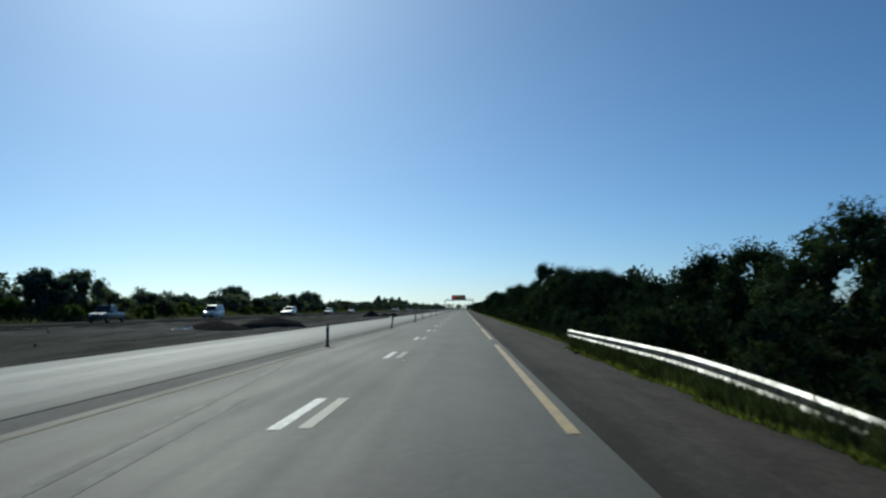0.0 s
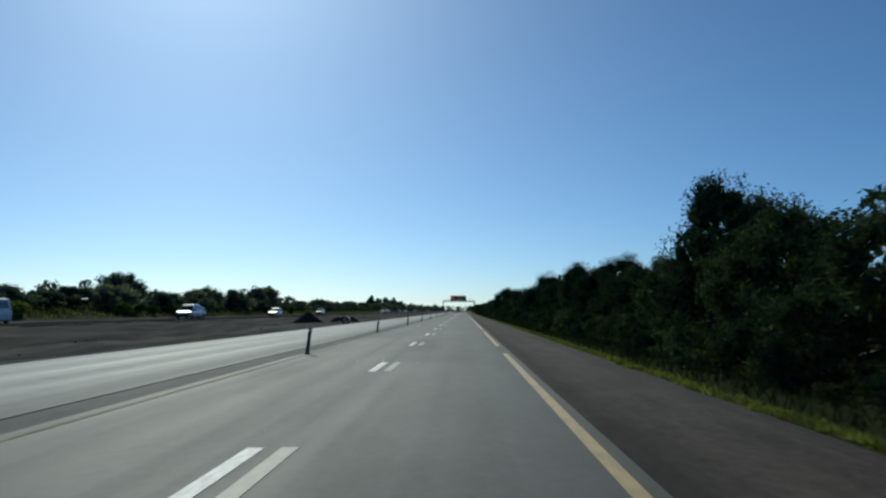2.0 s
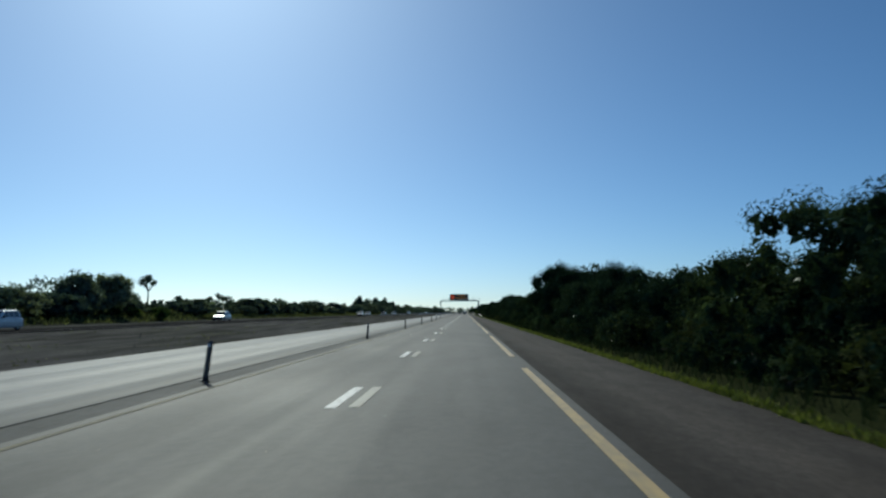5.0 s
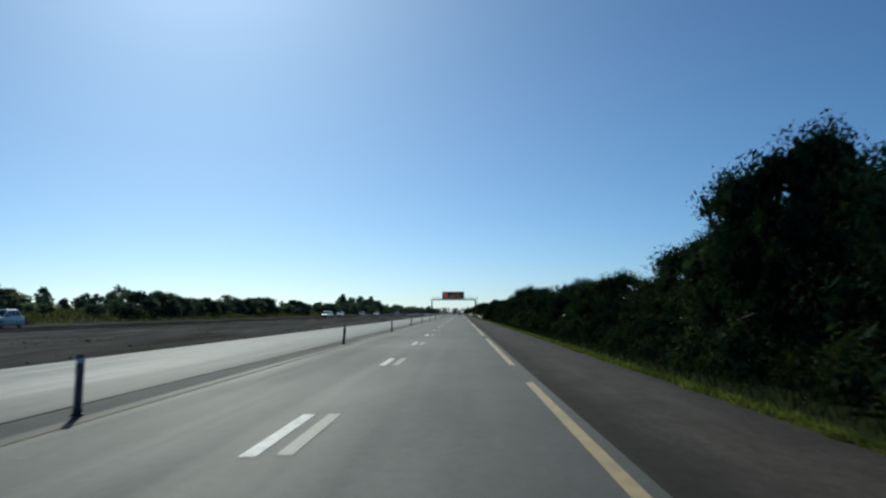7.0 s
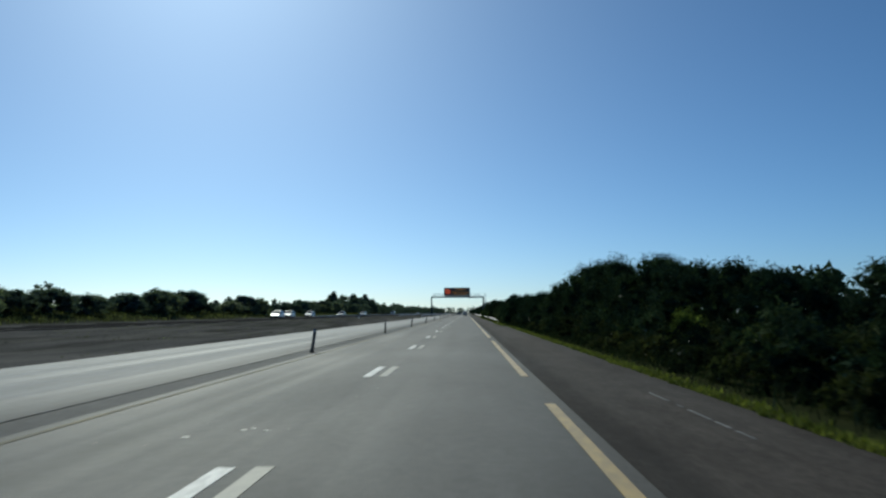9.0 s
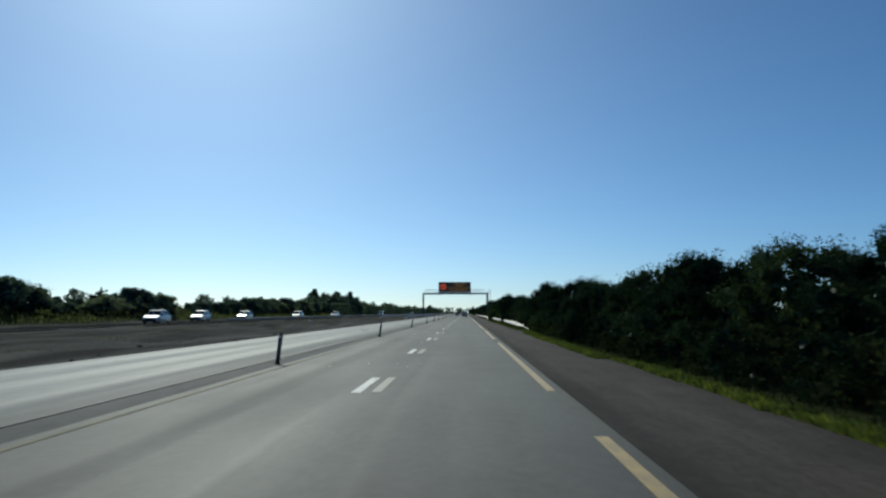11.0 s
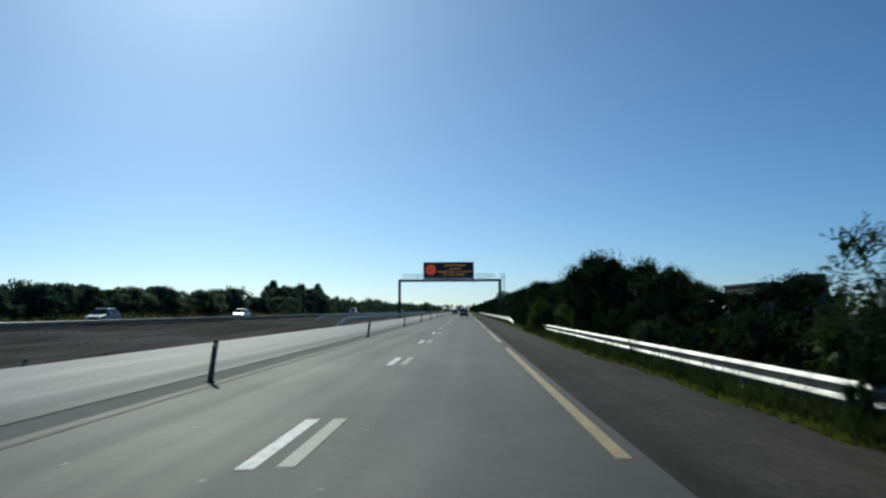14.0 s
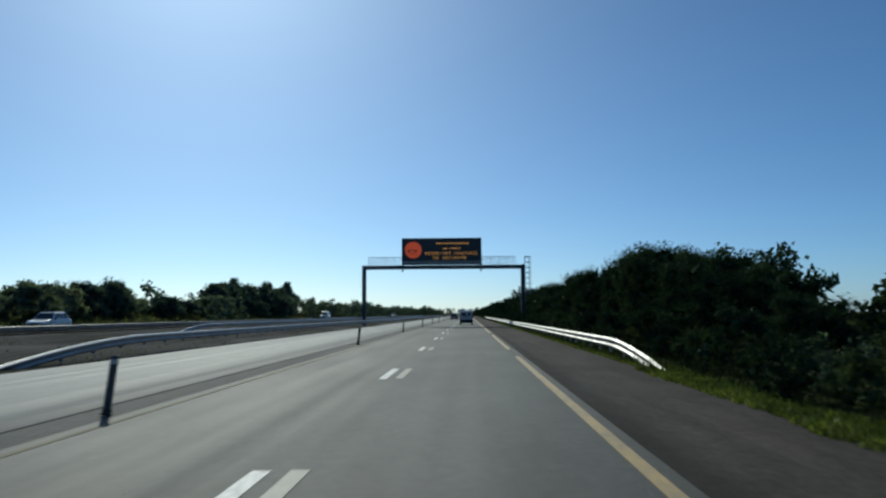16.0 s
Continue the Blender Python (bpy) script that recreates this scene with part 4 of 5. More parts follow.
def sign_gantry():
    root = tagged(new("sign_gantry"), "dark steel gantry over the road with an electronic message board", "gantry")
    root.location = (0, 531.8, 0)
    for x in (-12.48, 6.2):
        p = part("post", Shape().box(x - 0.23, x + 0.23, -0.23, 0.23, -0.2, 7.12), M_DARKSTEEL, root, bevel=0.02)
        part("base_plate", Shape().box(x - 0.4, x + 0.4, -0.4, 0.4, -0.1, 0.06), M_ZINC_DULL, p, bevel=0.01)
    beam = part("beam", Shape().box(-12.247, 5.967, -0.2, 0.2, 6.64, 7.08), M_DARKSTEEL, root, bevel=0.02)
    for x in (-11.95, -3.3, 5.6):
        part("flange", Shape().box(x - 0.05, x + 0.05, -0.26, 0.26, 6.58, 7.14), M_DARKSTEEL, beam)
    board = part("message_board", Shape().box(-7.97, 1.37, -0.75, -0.25, 7.12, 10.25), M_DARKSTEEL, root, "black electronic message board", bevel=0.03)
    part("display", Shape().box(-7.85, 1.25, -0.765, -0.752, 7.62, 10.15), M_DISPLAY, board)
    part("service_strip", Shape().box(-7.9, 1.3, -0.77, -0.752, 7.16, 7.56), M_CONCRETE, board, "grey strip below the display")
    for x in (-7.9, 1.3):
        part("bracket", Shape().box(x - 0.09, x + 0.09, -0.5, -0.21, 6.35, 7.12), M_DARKSTEEL, root)
    part("warning_disc", Shape().disc((-6.62, -0.775, 8.85), 0.98, (0, 1, 0), 0.016, 28), L_RED, board, "glowing orange-red warning disc")
    glyph = Shape()
    for dx, dz, w, h in ((-0.5, -0.1, 0.28, 0.2), (-0.12, 0.02, 0.3, 0.12), (0.28, -0.1, 0.3, 0.2), (-0.1, -0.42, 0.7, 0.05)):
        glyph.box(-6.62 + dx - w / 2, -6.62 + dx + w / 2, -0.79, -0.785, 8.85 + dz - h / 2, 8.85 + dz + h / 2)
    part("disc_symbol", glyph, M_DISPLAY, board)
    glow = random.Random(4)
    for z, x0, x1, h in ((9.62, -4.0, -0.2, 0.12), (9.02, -3.1, -1.2, 0.14)):
        x = x0
        while x < x1:
            w = glow.uniform(0.13, 0.24)
            part("text_bar", Shape().box(x, x + w, -0.775, -0.768, z - h / 2, z + h / 2), L_AMBER, board)
            x += w + glow.uniform(0.06, 0.12) + (0.2 if glow.random() < 0.12 else 0)
    for words, z, x0, x1 in (("RESPECTEZ DISTANCE", 8.3, -5.26, 0.9), ("DE SECURITE", 7.76, -4.3, -0.35)):
        pitch = (x1 - x0) / len(words)
        for k, char in enumerate(words):
            if char != " ":
                part("letter", letter(char, x0 + pitch * (k + 0.5), pitch * 0.72, z, 0.3, -0.775, L_AMBER), L_AMBER, board)
    for x0, x1 in ((-12.0, -8.05), (1.45, 5.4)):
        fence = part("walkway_fence", Shape().box(x0, x1, 0.3, 0.34, 8.06, 8.12), M_FENCE, root, "thin grey mesh fence along the walkway")
        wires = Shape()
        k = int((x1 - x0) / 0.09)
        for i in range(k + 1):
            x = x0 + (x1 - x0) * i / k
            t = 0.02 if i % 11 == 0 else 0.005
            wires.box(x - t, x + t, 0.31, 0.33, 7.1, 8.06)
        for i in range(9):
            z = 7.15 + 0.1 * i
            wires.box(x0, x1, 0.334, 0.342, z - 0.005, z + 0.005)
        part("fence_mesh", wires, M_FENCE, fence)
        part("walkway", Shape().box(x0, x1, 0.26, 0.95, 7.0, 7.06), M_FENCE, root)
    ladder = part("ladder", Shape().box(6.46, 6.52, 0.3, 0.35, 2.6, 8.15).box(6.46, 6.52, 0.8, 0.85, 2.6, 8.15), M_FENCE, root, "caged steel ladder")
    for i in range(18):
        z = 2.8 + 0.3 * i
        part("rung", Shape().box(6.47, 6.5, 0.35, 0.8, z, z + 0.03), M_FENCE, ladder)
    for i in range(8):
        z = 3.7 + 0.62 * i
        hoop = [(6.5 + 0.7 * math.sin(a), 0.575 - 0.34 * math.cos(a), z) for a in [math.pi * j / 8 for j in range(9)]]
        part("hoop", Shape().tube(hoop, [0.04] * 9, 5), M_FENCE, ladder)
    for j in (2, 4, 6):
        a = math.pi * j / 8
        x, yy = 6.5 + 0.7 * math.sin(a), 0.575 - 0.34 * math.cos(a)
        part("cage_bar", Shape().box(x - 0.02, x + 0.02, yy - 0.02, yy + 0.02, 3.7, 8.05), M_FENCE, ladder)


sign_gantry()


# ---- vehicles ----
def panel(a, b, c, d, u0, u1, v0, v1, out, thick=0.012):
    """A thin plate on a four-cornered face, cut by the shares u and v, lifted along out."""
    a, b, c, d, out = (Vector(p) for p in (a, b, c, d, out))

    def at(u, v):
        return (a * (1 - u) + b * u) * (1 - v) + (d * (1 - u) + c * u) * v
    loop = [at(u0, v0), at(u1, v0), at(u1, v1), at(u0, v1)]
    n = (loop[1] - loop[0]).cross(loop[3] - loop[0]).normalized()
    if n.dot(out) < 0:
        n = -n
    return Shape().rings([[p - n * 0.02 for p in loop], [p + n * thick for p in loop]])


def wheel(root, x, y, r=0.31, w=0.19):
    side = 1 if x > 0 else -1
    hub = part("wheel", Shape().disc((0, 0, 0), r * 0.64, (1, 0, 0), w * 0.9, 18), M_RIM, root)
    hub.location = (x, y, r)
    loops = []
    for dx, rr in ((-0.5, 0.62), (-0.5, 0.9), (-0.38, 1.0), (0.38, 1.0), (0.5, 0.9), (0.5, 0.62)):
        loops.append([(dx * w, r * rr * math.cos(2 * math.pi * k / 22), r * rr * math.sin(2 * math.pi * k / 22)) for k in range(22)])
    part("tyre", Shape().rings(loops, cap=False), M_RUBBER, hub, smooth=True)
    part("hub_cap", Shape().disc((side * w * 0.47, 0, 0), r * 0.2, (1, 0, 0), 0.03, 10), M_BLACK, hub)


def vehicle(name, label, category, colour, length=4.2, width=1.7, height=1.46, hood=0.86, belt=0.92, base=(-1.75, 0.95), roof=(-1.25, 0.2), bed=None, clear=0.2):
    """A car with its front at +y: body, cabin, panes, wheels, lamps, bumpers, mirrors."""
    root = tagged(new(name), label, category)
    w, half = width / 2, length / 2
    tail = belt if bed is None else bed

    def section(y, wide, low, top):
        return [(-wide, y, low + 0.12), (-wide * 0.94, y, low), (wide * 0.94, y, low), (wide, y, low + 0.12), (wide, y, (low + top) * 0.55), (wide * 0.97, y, top - 0.07),
                (wide * 0.9, y, top), (-wide * 0.9, y, top), (-wide * 0.97, y, top - 0.07), (-wide, y, (low + top) * 0.55)]
    body = part("body", Shape().rings([section(-half, w * 0.9, clear + 0.14, tail - 0.1), section(-half + 0.12, w * 0.98, clear + 0.03, tail), section(base[0], w, clear, tail),
                                       section(base[0] + 0.25, w, clear, belt), section(base[1] - 0.15, w, clear, belt), section(half - 0.55, w * 0.98, clear, hood - 0.05),
                                       section(half - 0.12, w * 0.92, clear + 0.02, hood - 0.16), section(half, w * 0.8, clear + 0.12, hood - 0.3)]), colour, root, smooth=False, bevel=0.02)
    b, t = w * 0.93, w * 0.76
    z0, z1 = belt - 0.03, height
    low = [(-b, base[0], z0), (b, base[0], z0), (b, base[1], z0), (-b, base[1], z0)]
    high = [(-t, roof[0], z1), (t, roof[0], z1), (t, roof[1], z1), (-t, roof[1], z1)]
    mid = [tuple(Vector(p) * 0.12 + Vector(q) * 0.88) for p, q in zip(low, high)]
    top = [tuple(Vector(q) * 0.86 + Vector((0, (roof[0] + roof[1]) / 2, z1)) * 0.14 + Vector((0, 0, 0.02))) for q in high]
    cabin = part("cabin", Shape().rings([low, mid, top]), colour, root, bevel=0.03)
    part("windscreen", panel(low[2], low[3], high[3], high[2], 0.06, 0.94, 0.08, 0.86, (0, 1, 0)), M_GLASS, cabin)
    part("rear_window", panel(low[0], low[1], high[1], high[0], 0.08, 0.92, 0.14, 0.84, (0, -1, 0)), M_GLASS, cabin)
    for s, (p, q, r_, s_) in ((1, (low[1], low[2], high[2], high[1])), (-1, (low[0], low[3], high[3], high[0]))):
        for u0, u1 in ((0.08, 0.34), (0.37, 0.62), (0.65, 0.88)):
            part("side_window", panel(p, q, r_, s_, u0, u1, 0.14, 0.84, (s, 0, 0)), M_GLASS, cabin)
        mirror = part("mirror", Shape().box(s * w * 1.0 - 0.09, s * w * 1.0 + 0.09, base[1] - 0.5, base[1] - 0.38, belt - 0.02, belt + 0.14), M_BLACK, root, bevel=0.03)
        x = s * w * 0.62
        part("headlamp", Shape().box(x - 0.17, x + 0.17, half - 0.2, half + 0.012, hood - 0.36, hood - 0.2), M_LAMP, body, "clear glass headlamp", bevel=0.02)
        x = s * w * 0.82
        part("tail_lamp", Shape().box(x - 0.1, x + 0.1, -half - 0.012, -half + 0.12, tail - 0.34, tail - 0.12), M_RED, body, "red tail lamp", bevel=0.02)
        for y in (half - 0.82, -half + 0.75):
            wheel(root, s * (w - 0.1), y)
    part("front_bumper", Shape().box(-w * 0.86, w * 0.86, half - 0.25, half + 0.05, clear + 0.03, clear + 0.3), M_BLACK, body, bevel=0.05)
    part("rear_bumper", Shape().box(-w * 0.92, w * 0.92, -half - 0.06, -half + 0.2, clear + 0.05, clear + 0.32), M_BLACK, body, bevel=0.05)
    part("grille", Shape().box(-w * 0.38, w * 0.38, half - 0.15, half + 0.02, hood - 0.37, hood - 0.25), M_BLACK, body)
    part("plate", Shape().box(-0.26, 0.26, -half - 0.075, -half - 0.05, clear + 0.36, clear + 0.46), M_PALE, body)
    return root


def small_van(x, y):
    """The white delivery van ahead, with black bumper and roof bars."""
    w, l, h = 0.83, 2.0, 1.78
    root = tagged(new("delivery_van"), "white small delivery van with black rear bumper and roof bars", "van")
    root.location = (x, y + l, 0)

    def section(yy, wide, low, top, tumble):
        return [(-wide, yy, low + 0.1), (-wide * 0.95, yy, low), (wide * 0.95, yy, low), (wide, yy, low + 0.1), (wide * 1.0, yy, min(1.0, top - 0.1)), (wide * tumble, yy, top - 0.12),
                (wide * tumble * 0.9, yy, top), (-wide * tumble * 0.9, yy, top), (-wide * tumble, yy, top - 0.12), (-wide, yy, min(1.0, top - 0.1))]
    body = part("body", Shape().rings([section(-l, w * 0.93, 0.32, 1.62, 0.84), section(-l + 0.08, w * 0.99, 0.24, 1.74, 0.87), section(-l + 0.5, w, 0.22, h, 0.88),
                                       section(0.3, w, 0.22, h, 0.86), section(0.62, w, 0.22, h - 0.1, 0.84), section(1.15, w, 0.22, 1.12, 0.9), section(1.7, w * 0.97, 0.22, 0.98, 0.92),
                                       section(l, w * 0.82, 0.3, 0.78, 0.92)]), P_WHITE, root, bevel=0.03)
    back = -l - 0.012
    for x0, x1, nm in ((-0.61, 0.06, "left"), (0.16, 0.60, "right")):
        door = part("rear_door", Shape().box(x0 - 0.06, x1 + 0.06, back, -l + 0.05, 0.68, 1.6), P_WHITE, body, bevel=0.02)
        part("rear_window", Shape().box(x0 + 0.02, x1 - 0.02, back - 0.012, back + 0.01, 1.1, 1.53), M_GLASS, door, bevel=0.02)
    part("handle_strip", Shape().box(-0.32, 0.34, back - 0.03, back, 0.96, 1.02), M_BLACK, body)
    part("plate", Shape().box(-0.42, 0.1, back - 0.02, back, 0.79, 0.91), M_PALE, body)
    part("rear_bumper", Shape().box(-w * 1.0, w * 1.0, -l - 0.13, -l + 0.3, 0.3, 0.66), M_BLACK, body, "thick black plastic bumper", bevel=0.06)
    part("front_bumper", Shape().box(-w * 0.9, w * 0.9, l - 0.25, l + 0.08, 0.26, 0.56), M_BLACK, body, bevel=0.06)
    part("rear_wiper", Shape().box(-0.12, -0.1, back - 0.03, back - 0.015, 1.0, 1.2), M_BLACK, body)
    for s in (-1, 1):
        part("tail_lamp", Shape().box(s * 0.76 - 0.06, s * 0.76 + 0.06, back - 0.01, -l + 0.12, 0.68, 1.18), M_RED, body, "tall dark red tail lamp", bevel=0.02)
        part("headlamp", Shape().box(s * 0.55 - 0.16, s * 0.55 + 0.16, l - 0.18, l + 0.01, 0.6, 0.76), M_LAMP, body, bevel=0.02)
        part("side_window", Shape().box(s * 0.775 - 0.03, s * 0.775 + 0.03, -0.25, 0.62, 1.08, 1.48), M_GLASS, body, bevel=0.02)
        part("mirror", Shape().box(s * 0.93 - 0.09, s * 0.93 + 0.09, 0.7, 0.82, 1.02, 1.2), M_BLACK, root, bevel=0.03)
        for yy in (-1.35, 1.3):
            wheel(root, s * 0.72, yy, 0.3, 0.18)
    part("windscreen", panel((-0.68, 1.1, 1.13), (0.68, 1.1, 1.13), (0.6, 0.64, 1.66), (-0.6, 0.64, 1.66), 0.02, 0.98, 0.03, 0.97, (0, 1, 1), 0.03), M_GLASS, body)
    for yy in (-1.5, -0.2):
        bar = part("roof_bar", Shape().box(-0.66, 0.66, yy - 0.025, yy + 0.025, 1.87, 1.91), M_BLACK, root, bevel=0.008)
        for s in (-1, 1):
            part("bar_foot", Shape().box(s * 0.6 - 0.03, s * 0.6 + 0.03, yy - 0.03, yy + 0.03, 1.72, 1.87), M_BLACK, bar)
    return root


small_van(-0.5, 537)


def parked(ob, x, y, z, ahead):
    ob.matrix_basis = pose(x, y, z, 0, 0, 0 if ahead else 180)
    return ob


parked(vehicle("car", "grey hatchback in the fast lane ahead", "car", P_GREY, base=(-1.9, 0.9), roof=(-1.65, 0.15)), -3.4, 622, 0, True)
TRAFFIC = [
    ("pickup_truck", "dark pickup truck on the oncoming carriageway", "pickup truck", P_BLACK, dict(length=5.1, width=1.8, height=1.78, hood=1.05, belt=1.05, base=(-0.7, 1.2), roof=(-0.5, 0.5), bed=1.0, clear=0.35), -36.5, 72),
    ("delivery_van", "white delivery van on the oncoming carriageway", "van", P_WHITE, dict(length=4.8, width=1.85, height=1.95, hood=1.1, belt=1.1, base=(-2.3, 1.5), roof=(-2.2, 0.8)), -36.5, 107),
    ("estate_car", "silver off-road car on the oncoming carriageway", "car", P_SILVER, dict(length=4.5, width=1.82, height=1.75, hood=1.02, belt=1.02, base=(-2.15, 1.0), roof=(-1.95, 0.4), clear=0.3), -33.2, 143),
    ("hatchback", "black hatchback on the oncoming carriageway", "car", P_BLACK, dict(base=(-1.9, 0.9), roof=(-1.65, 0.15)), -36.5, 155),
    ("hatchback", "white hatchback on the oncoming carriageway", "car", P_WHITE, dict(base=(-1.9, 0.9), roof=(-1.65, 0.15)), -33.2, 187),
    ("saloon_car", "white saloon on the oncoming carriageway", "car", P_WHITE, {}, -36.5, 250),
    ("saloon_car", "silver saloon on the oncoming carriageway", "car", P_SILVER, {}, -33.2, 383),
    ("hatchback", "white hatchback on the oncoming carriageway", "car", P_WHITE, dict(base=(-1.9, 0.9), roof=(-1.65, 0.15)), -36.5, 407),
    ("saloon_car", "white saloon on the oncoming carriageway", "car", P_WHITE, {}, -36.5, 429),
    ("saloon_car", "dark blue saloon on the oncoming carriageway", "car", P_BLUE, {}, -33.2, 455),
    ("saloon_car", "white saloon on the oncoming carriageway", "car", P_WHITE, {}, -33.2, 500),
    ("delivery_van", "white delivery van on the oncoming carriageway", "van", P_WHITE, dict(length=4.8, width=1.85, height=1.95, hood=1.1, belt=1.1, base=(-2.3, 1.5), roof=(-2.2, 0.8)), -36.5, 640),
    ("hatchback", "silver hatchback on the oncoming carriageway", "car", P_SILVER, dict(base=(-1.9, 0.9), roof=(-1.65, 0.15)), -33.2, 790),
]
for name, label, category, colour, sizes, x, y in TRAFFIC:
    parked(vehicle(name, label, category, colour, **sizes), x, y, 0.24, False)


# ---- small things ----
M_WETSOIL = plain("dark wet soil", (0.06, 0.055, 0.05), 1.0, vary=0.5, scale=4, bump=0.9, spec=0.0)


def mound(x, y, r, h, seed, label, peak=1.4):
    """A heap of soil with an uneven skin."""
    rng = np.random.default_rng(seed)
    loops = []
    for k in range(9):
        f = 1 - k / 8.6
        loops.append([(r * f * math.cos(2 * math.pi * i / 18) * rng.uniform(0.9, 1.1), r * 0.85 * f * math.sin(2 * math.pi * i / 18) * rng.uniform(0.9, 1.1),
                       h * (1 - f ** peak) * rng.uniform(0.93, 1.06) - 0.2 * (k == 0)) for i in range(18)])
    ob = tagged(part("soil_mound", Shape().rings(loops), M_WETSOIL, smooth=True), label, "soil mound")
    ob.location = (x, y, ground_height(x, y) - 0.03)


mound(-15.7, 127.5, 1.6, 1.15, 1, "pointed dark heap of soil in the median", 1.1)
mound(-12.9, 138.5, 0.95, 0.6, 2, "low dark heap of soil beside the new lane")
mound(-14.3, 138.0, 1.0, 0.5, 3, "low dark heap of soil beside the new lane")
mound(-15.2, 149.3, 1.8, 0.5, 4, "flat heap of soil in the median")
mound(-17.2, 46.0, 3.2, 0.8, 5, "long low heap of dark soil in the median")
mound(-14.5, 52.0, 2.6, 0.65, 6, "long low heap of dark soil in the median")


def crumpled(name, label, category, x, y, size, seed, material, z=None, thick=0.12):
    """A creased sheet or flake lying flat."""
    rng = np.random.default_rng(seed)
    n = 6
    verts = [(size * (i / n - 0.5) * 1.7 + rng.normal() * size * 0.07, size * (j / n - 0.5) + rng.normal() * size * 0.07, abs(rng.normal()) * size * thick + 0.004) for j in range(n + 1) for i in range(n + 1)]
    faces = [(j * (n + 1) + i, j * (n + 1) + i + 1, (j + 1) * (n + 1) + i + 1, (j + 1) * (n + 1) + i) for j in range(n) for i in range(n)]
    shape = Shape()
    shape.v = verts + [(a, b, c - 0.004) for a, b, c in verts]
    k = len(verts)
    shape.f = faces + [tuple(k + i for i in reversed(f)) for f in faces]
    ob = tagged(part(name, shape, material), label, category)
    ob.matrix_basis = pose(x, y, ground_height(x, y) if z is None else z, 0, 0, rng.uniform(-30, 30))


crumpled("plastic_sheet", "crumpled white plastic sheet on the soil heap", "litter", -18.6, 43.6, 0.75, 1, M_PALE, thick=0.16)
def concrete_pipe(x, y, length, r):
    """A hollow pipe lying along the road, with a wider socket end."""
    n = 24

    def loop(rad, at):
        return [(rad * math.cos(2 * math.pi * i / n), at, rad * math.sin(2 * math.pi * i / n)) for i in range(n)]
    skin = [loop(r * 1.12, 0), loop(r * 1.12, 0.3), loop(r, 0.36), loop(r, length), loop(r * 0.84, length), loop(r * 0.84, 0), loop(r * 1.12, 0)]
    ob = tagged(part("concrete_pipe", Shape().rings(skin, cap=False), M_PIPE, smooth=True), "pale concrete drain pipe lying beside the new lane", "pipe")
    ob.matrix_basis = pose(x, y, ground_height(x, y + 1) + r * 1.05, 0, 0, 4)


concrete_pipe(-11.75, 125.9, 3.1, 0.36)
crumpled("plastic_sheet", "pale sheet lying beside the new lane", "litter", -12.9, 132.6, 0.4, 2, M_PALE, thick=0.12)
crumpled("plastic_sheet", "small white scrap on the soil median", "litter", -23.7, 419.0, 0.35, 3, M_PALE, thick=0.3)
crumpled("paper_scrap", "flattened white paper scrap on the asphalt", "litter", -3.33, 349.95, 0.2, 4, M_PALE, 0.0, 0.03)
crumpled("paper_scrap", "small white paper scrap on the asphalt", "litter", -3.47, 349.3, 0.11, 5, M_PALE, 0.0, 0.04)
crumpled("paper_scrap", "small white paper scrap on the asphalt", "litter", -1.2, 95.8, 0.08, 6, M_PALE, 0.0, 0.04)
crumpled("tyre_scrap", "torn black tyre tread lying by the edge line", "tyre scrap", 1.75, 359.3, 0.42, 7, M_RUBBER, -0.005, 0.03)
crumpled("tyre_scrap", "torn black tyre tread on the hard shoulder", "tyre scrap", 1.7, 361.6, 0.22, 8, M_RUBBER, -0.005, 0.04)
crumpled("tyre_scrap", "small black rubber scrap on the hard shoulder", "tyre scrap", 3.3, 363.6, 0.16, 9, M_RUBBER, -0.005, 0.1)
for i, (x, y, s) in enumerate(((-4.08, 115.5, 0.12), (-3.73, 114.25, 0.17), (-3.82, 112.9, 0.08), (-2.82, 115.3, 0.18), (-2.84, 116.4, 0.14), (-2.44, 113.75, 0.1),
                               (-1.18, 112.35, 0.07), (-3.16, 114.7, 0.15), (-2.94, 353.8, 0.08), (-2.81, 355.0, 0.16), (-3.06, 351.35, 0.1), (-1.84, 349.65, 0.06),
                               (-3.35, 348.4, 0.05))):
    crumpled("paint_flake", "loose pale flake of road paint on the asphalt", "litter", x, y, s * 0.55, 20 + i, M_PALE, 0.0, 0.03)
strewn = random.Random(61)
for y in (11.4, 39.8, 68.3, 83.0, 181.2, 235.8, 251.6, 319.0, 335.4, 362.0, 390.8, 403.8):
    for i in range(strewn.randint(4, 6)):
        crumpled("paint_flake", "loose pale flake of road paint on the asphalt", "litter", strewn.uniform(-3.9, -1.2), y + strewn.gauss(0, 0.9),
                 strewn.uniform(0.025, 0.045), 200 + strewn.randint(0, 900), M_PALE, 0.0, 0.05)
crumpled("paper_scrap", "flattened pale paper scrap on the asphalt", "litter", -1.44, 180.2, 0.09, 10, M_PALE, 0.0, 0.03)
crumpled("paper_scrap", "small white paper scrap at the edge of the verge", "litter", 3.57, 18.6, 0.07, 11, M_PALE, -0.005, 0.3)
crumpled("paper_scrap", "small white paper scrap at the edge of the verge", "litter", 3.41, 16.7, 0.06, 12, M_PALE, -0.005, 0.2)
for x, y, size in ((3.76, 16.3, 0.11), (3.46, 14.5, 0.13), (3.66, 14.3, 0.1), (3.5, 12.6, 0.08)):
    crumpled("earth_clod", "dark lump of earth and dry grass on the shoulder edge", "clod", x, y, size, 300 + int(y * 10), M_WETSOIL, -0.005, 0.35)
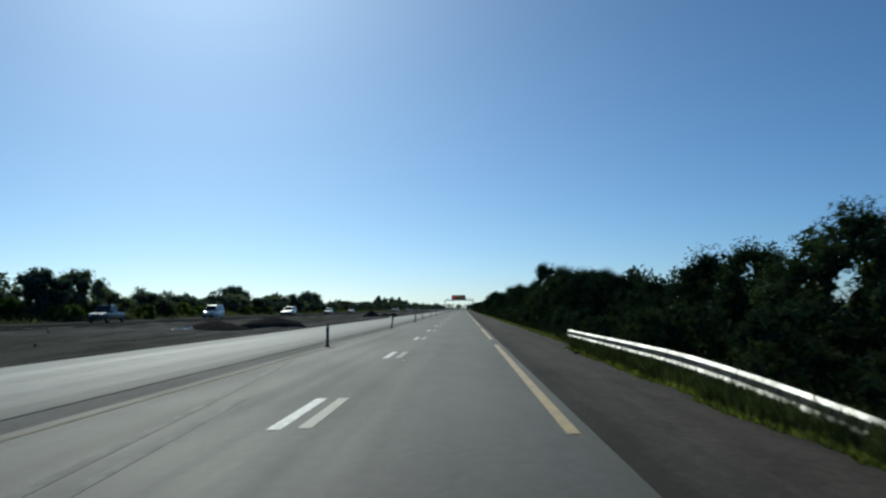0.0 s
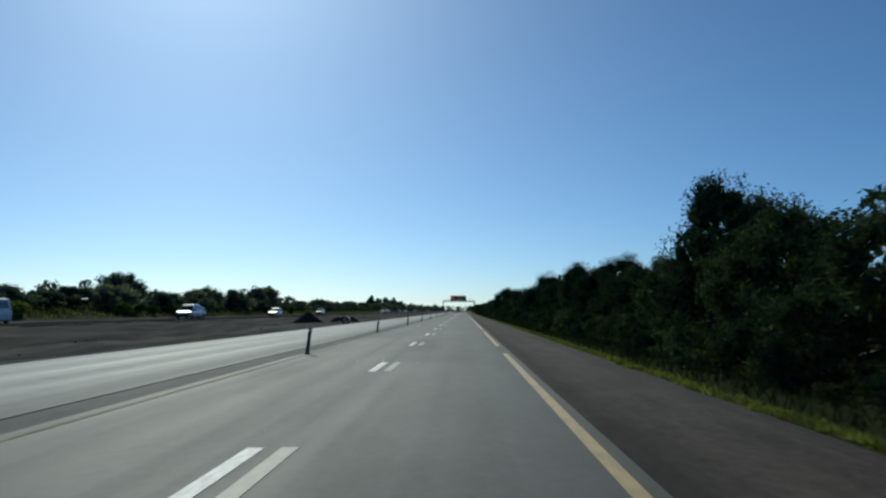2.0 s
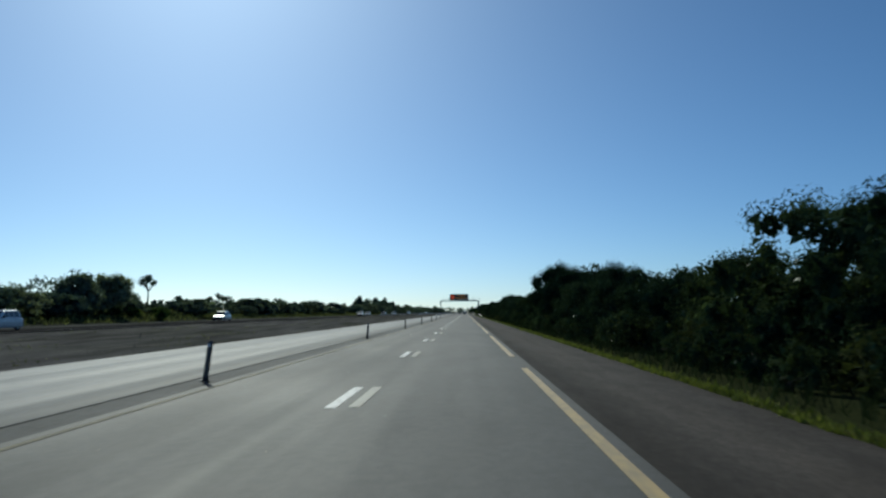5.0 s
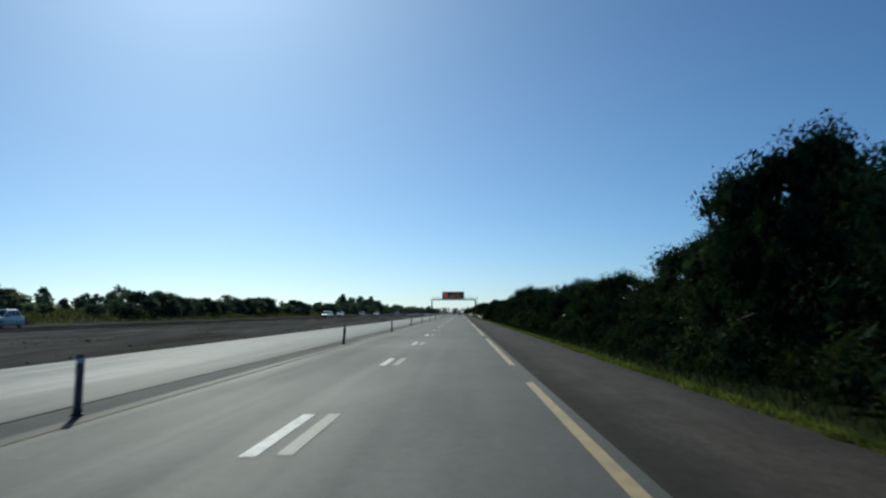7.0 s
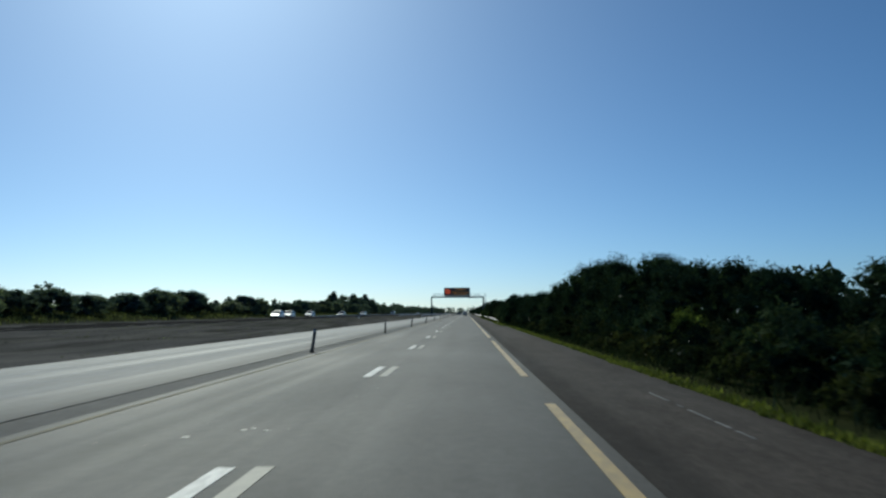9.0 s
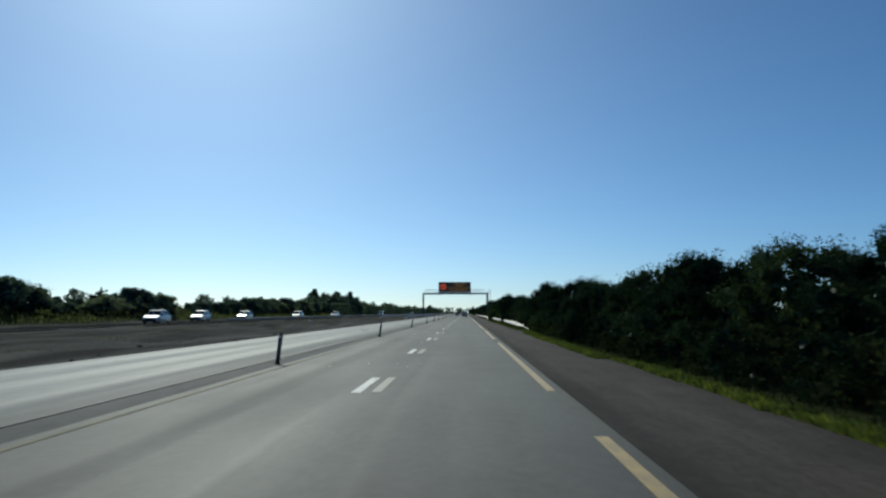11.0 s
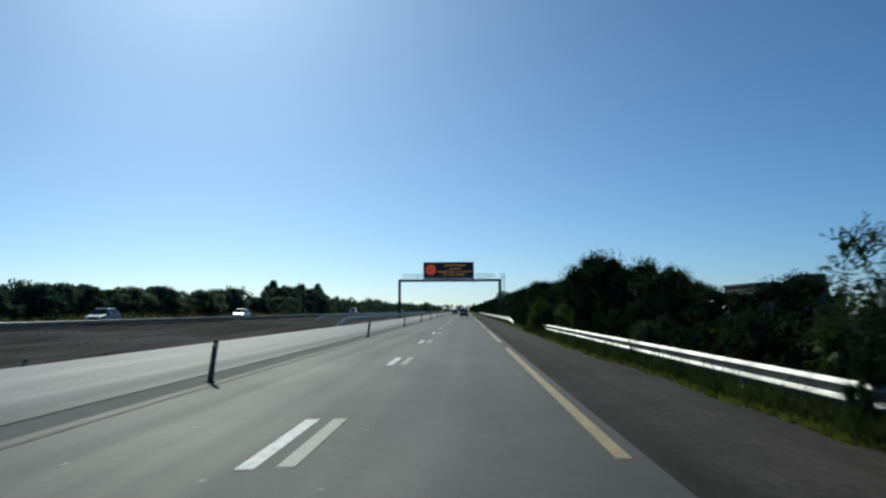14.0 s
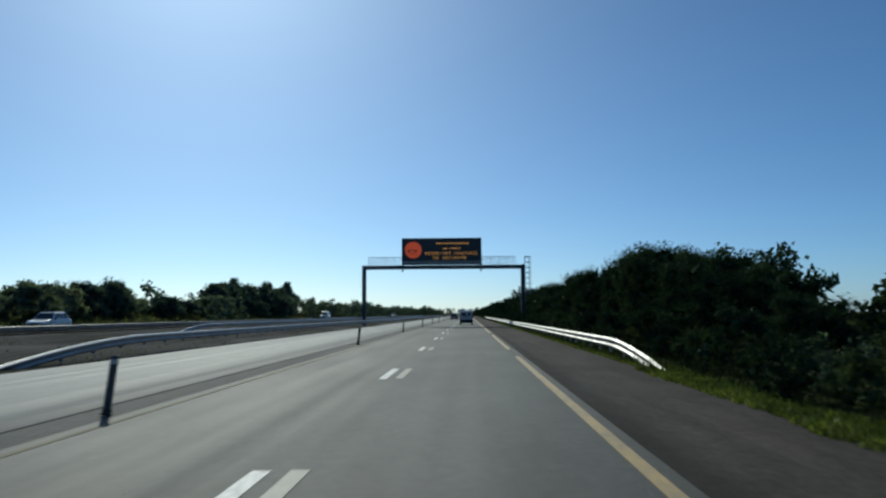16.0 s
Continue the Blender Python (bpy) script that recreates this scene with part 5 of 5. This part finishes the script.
crumpled("tyre_scrap", "dark scrap lying on the dusty new lane", "tyre scrap", -7.97, 360.0, 0.3, 40, M_RUBBER, 0.0, 0.05)


def pebbles():
    rng = np.random.default_rng(9)
    verts, faces = [], []
    for i in range(650):
        x = rng.uniform(-4.7, -1.0) if rng.random() < 0.75 else rng.uniform(-11.5, 3.9)
        y, s = rng.uniform(-8, 470), rng.uniform(0.005, 0.014)
        z = 0.0 if x < 1.5 else -0.008
        n = len(verts)
        for a in range(5):
            c = 2 * np.pi * a / 5 + rng.uniform(-0.3, 0.3)
            verts.append((x + s * 1.4 * np.cos(c), y + s * 1.4 * np.sin(c), z - 0.002))
        verts.append((x, y, z + s * rng.uniform(0.5, 1.0)))
        faces += [(n + a, n + (a + 1) % 5, n + 5) for a in range(5)]
    ob = new("loose_stones", quick_mesh("loose_stones", verts, faces, M_CONCRETE))
    tagged(ob, "small pale loose stones scattered on the asphalt", "stones", kind="stuff")


pebbles()


def clods():
    """Lumps of dry earth strewn over the median."""
    rng = np.random.default_rng(12)
    verts, faces = [], []
    for i in range(2600):
        x, y = rng.uniform(-28.0, -11.7), rng.uniform(5, 640)
        if noise.noise(Vector((x * 0.2, y * 0.06, 7.0))) < rng.uniform(-0.25, 0.35):
            continue
        s = rng.uniform(0.025, 0.055) * (2.0 if rng.random() < 0.06 else 1)
        z, n = ground_height(x, y), len(verts)
        for a in range(6):
            c = 2 * np.pi * a / 6 + rng.uniform(-0.3, 0.3)
            verts.append((x + s * 1.3 * np.cos(c), y + s * 1.3 * np.sin(c), z - 0.03))
        for a in range(6):
            c = 2 * np.pi * a / 6 + rng.uniform(-0.3, 0.3)
            verts.append((x + s * 0.8 * np.cos(c), y + s * 0.8 * np.sin(c), z + s * rng.uniform(0.5, 0.9)))
        faces += [(n + a, n + (a + 1) % 6, n + 6 + (a + 1) % 6) for a in range(6)] + [(n + a, n + 6 + (a + 1) % 6, n + 6 + a) for a in range(6)]
        faces += [(n + 6, n + 6 + a, n + 7 + a) for a in range(1, 5)]
    ob = new("soil_clods", quick_mesh("soil_clods", verts, faces, M_CLOD))
    tagged(ob, "brown clods of earth strewn over the median", "soil", kind="stuff")


M_CLOD = plain("dry clods", (0.1, 0.094, 0.088), 0.95, vary=0.6, scale=0.5, spec=0.1)
clods()


def farm_building():
    root = tagged(new("farm_building"), "flat-roofed dark grey concrete building behind the trees", "building")
    root.location = (29.8, 457, 0.2)
    part("wall", Shape().box(-3.3, 3.3, 0, 9, -0.4, 3.32), M_DULLWALL, root)
    part("roof", Shape().box(-3.45, 3.45, -0.15, 9.15, 3.323, 3.52), M_DULLWALL, root, bevel=0.02)
    part("stair_tower", Shape().box(1.1, 3.1, 0.1, 2.6, 3.522, 4.3), M_DULLWALL, root)
    for x in (-1.7, 0.9):
        window = part("window", Shape().box(x - 0.5, x + 0.5, -0.05, 0.02, 1.1, 2.2), M_GLASS, root)
        part("sill", Shape().box(x - 0.6, x + 0.6, -0.12, 0.02, 1.0, 1.08), M_CONCRETE, window)


farm_building()

pole = tagged(new("utility_pole"), "thin grey wooden utility pole behind the trees", "pole")
pole.location = (17.6, 512.6, 0)
part("shaft", Shape().tube([(0, 0, -0.3), (0, 0, 3.5), (0, 0, 6.6)], [0.14, 0.12, 0.1], 10), M_BARK, pole, smooth=True)
part("cap", Shape().disc((0, 0, 6.62), 0.11, (0, 0, 1), 0.06, 10), M_ZINC_DULL, pole)
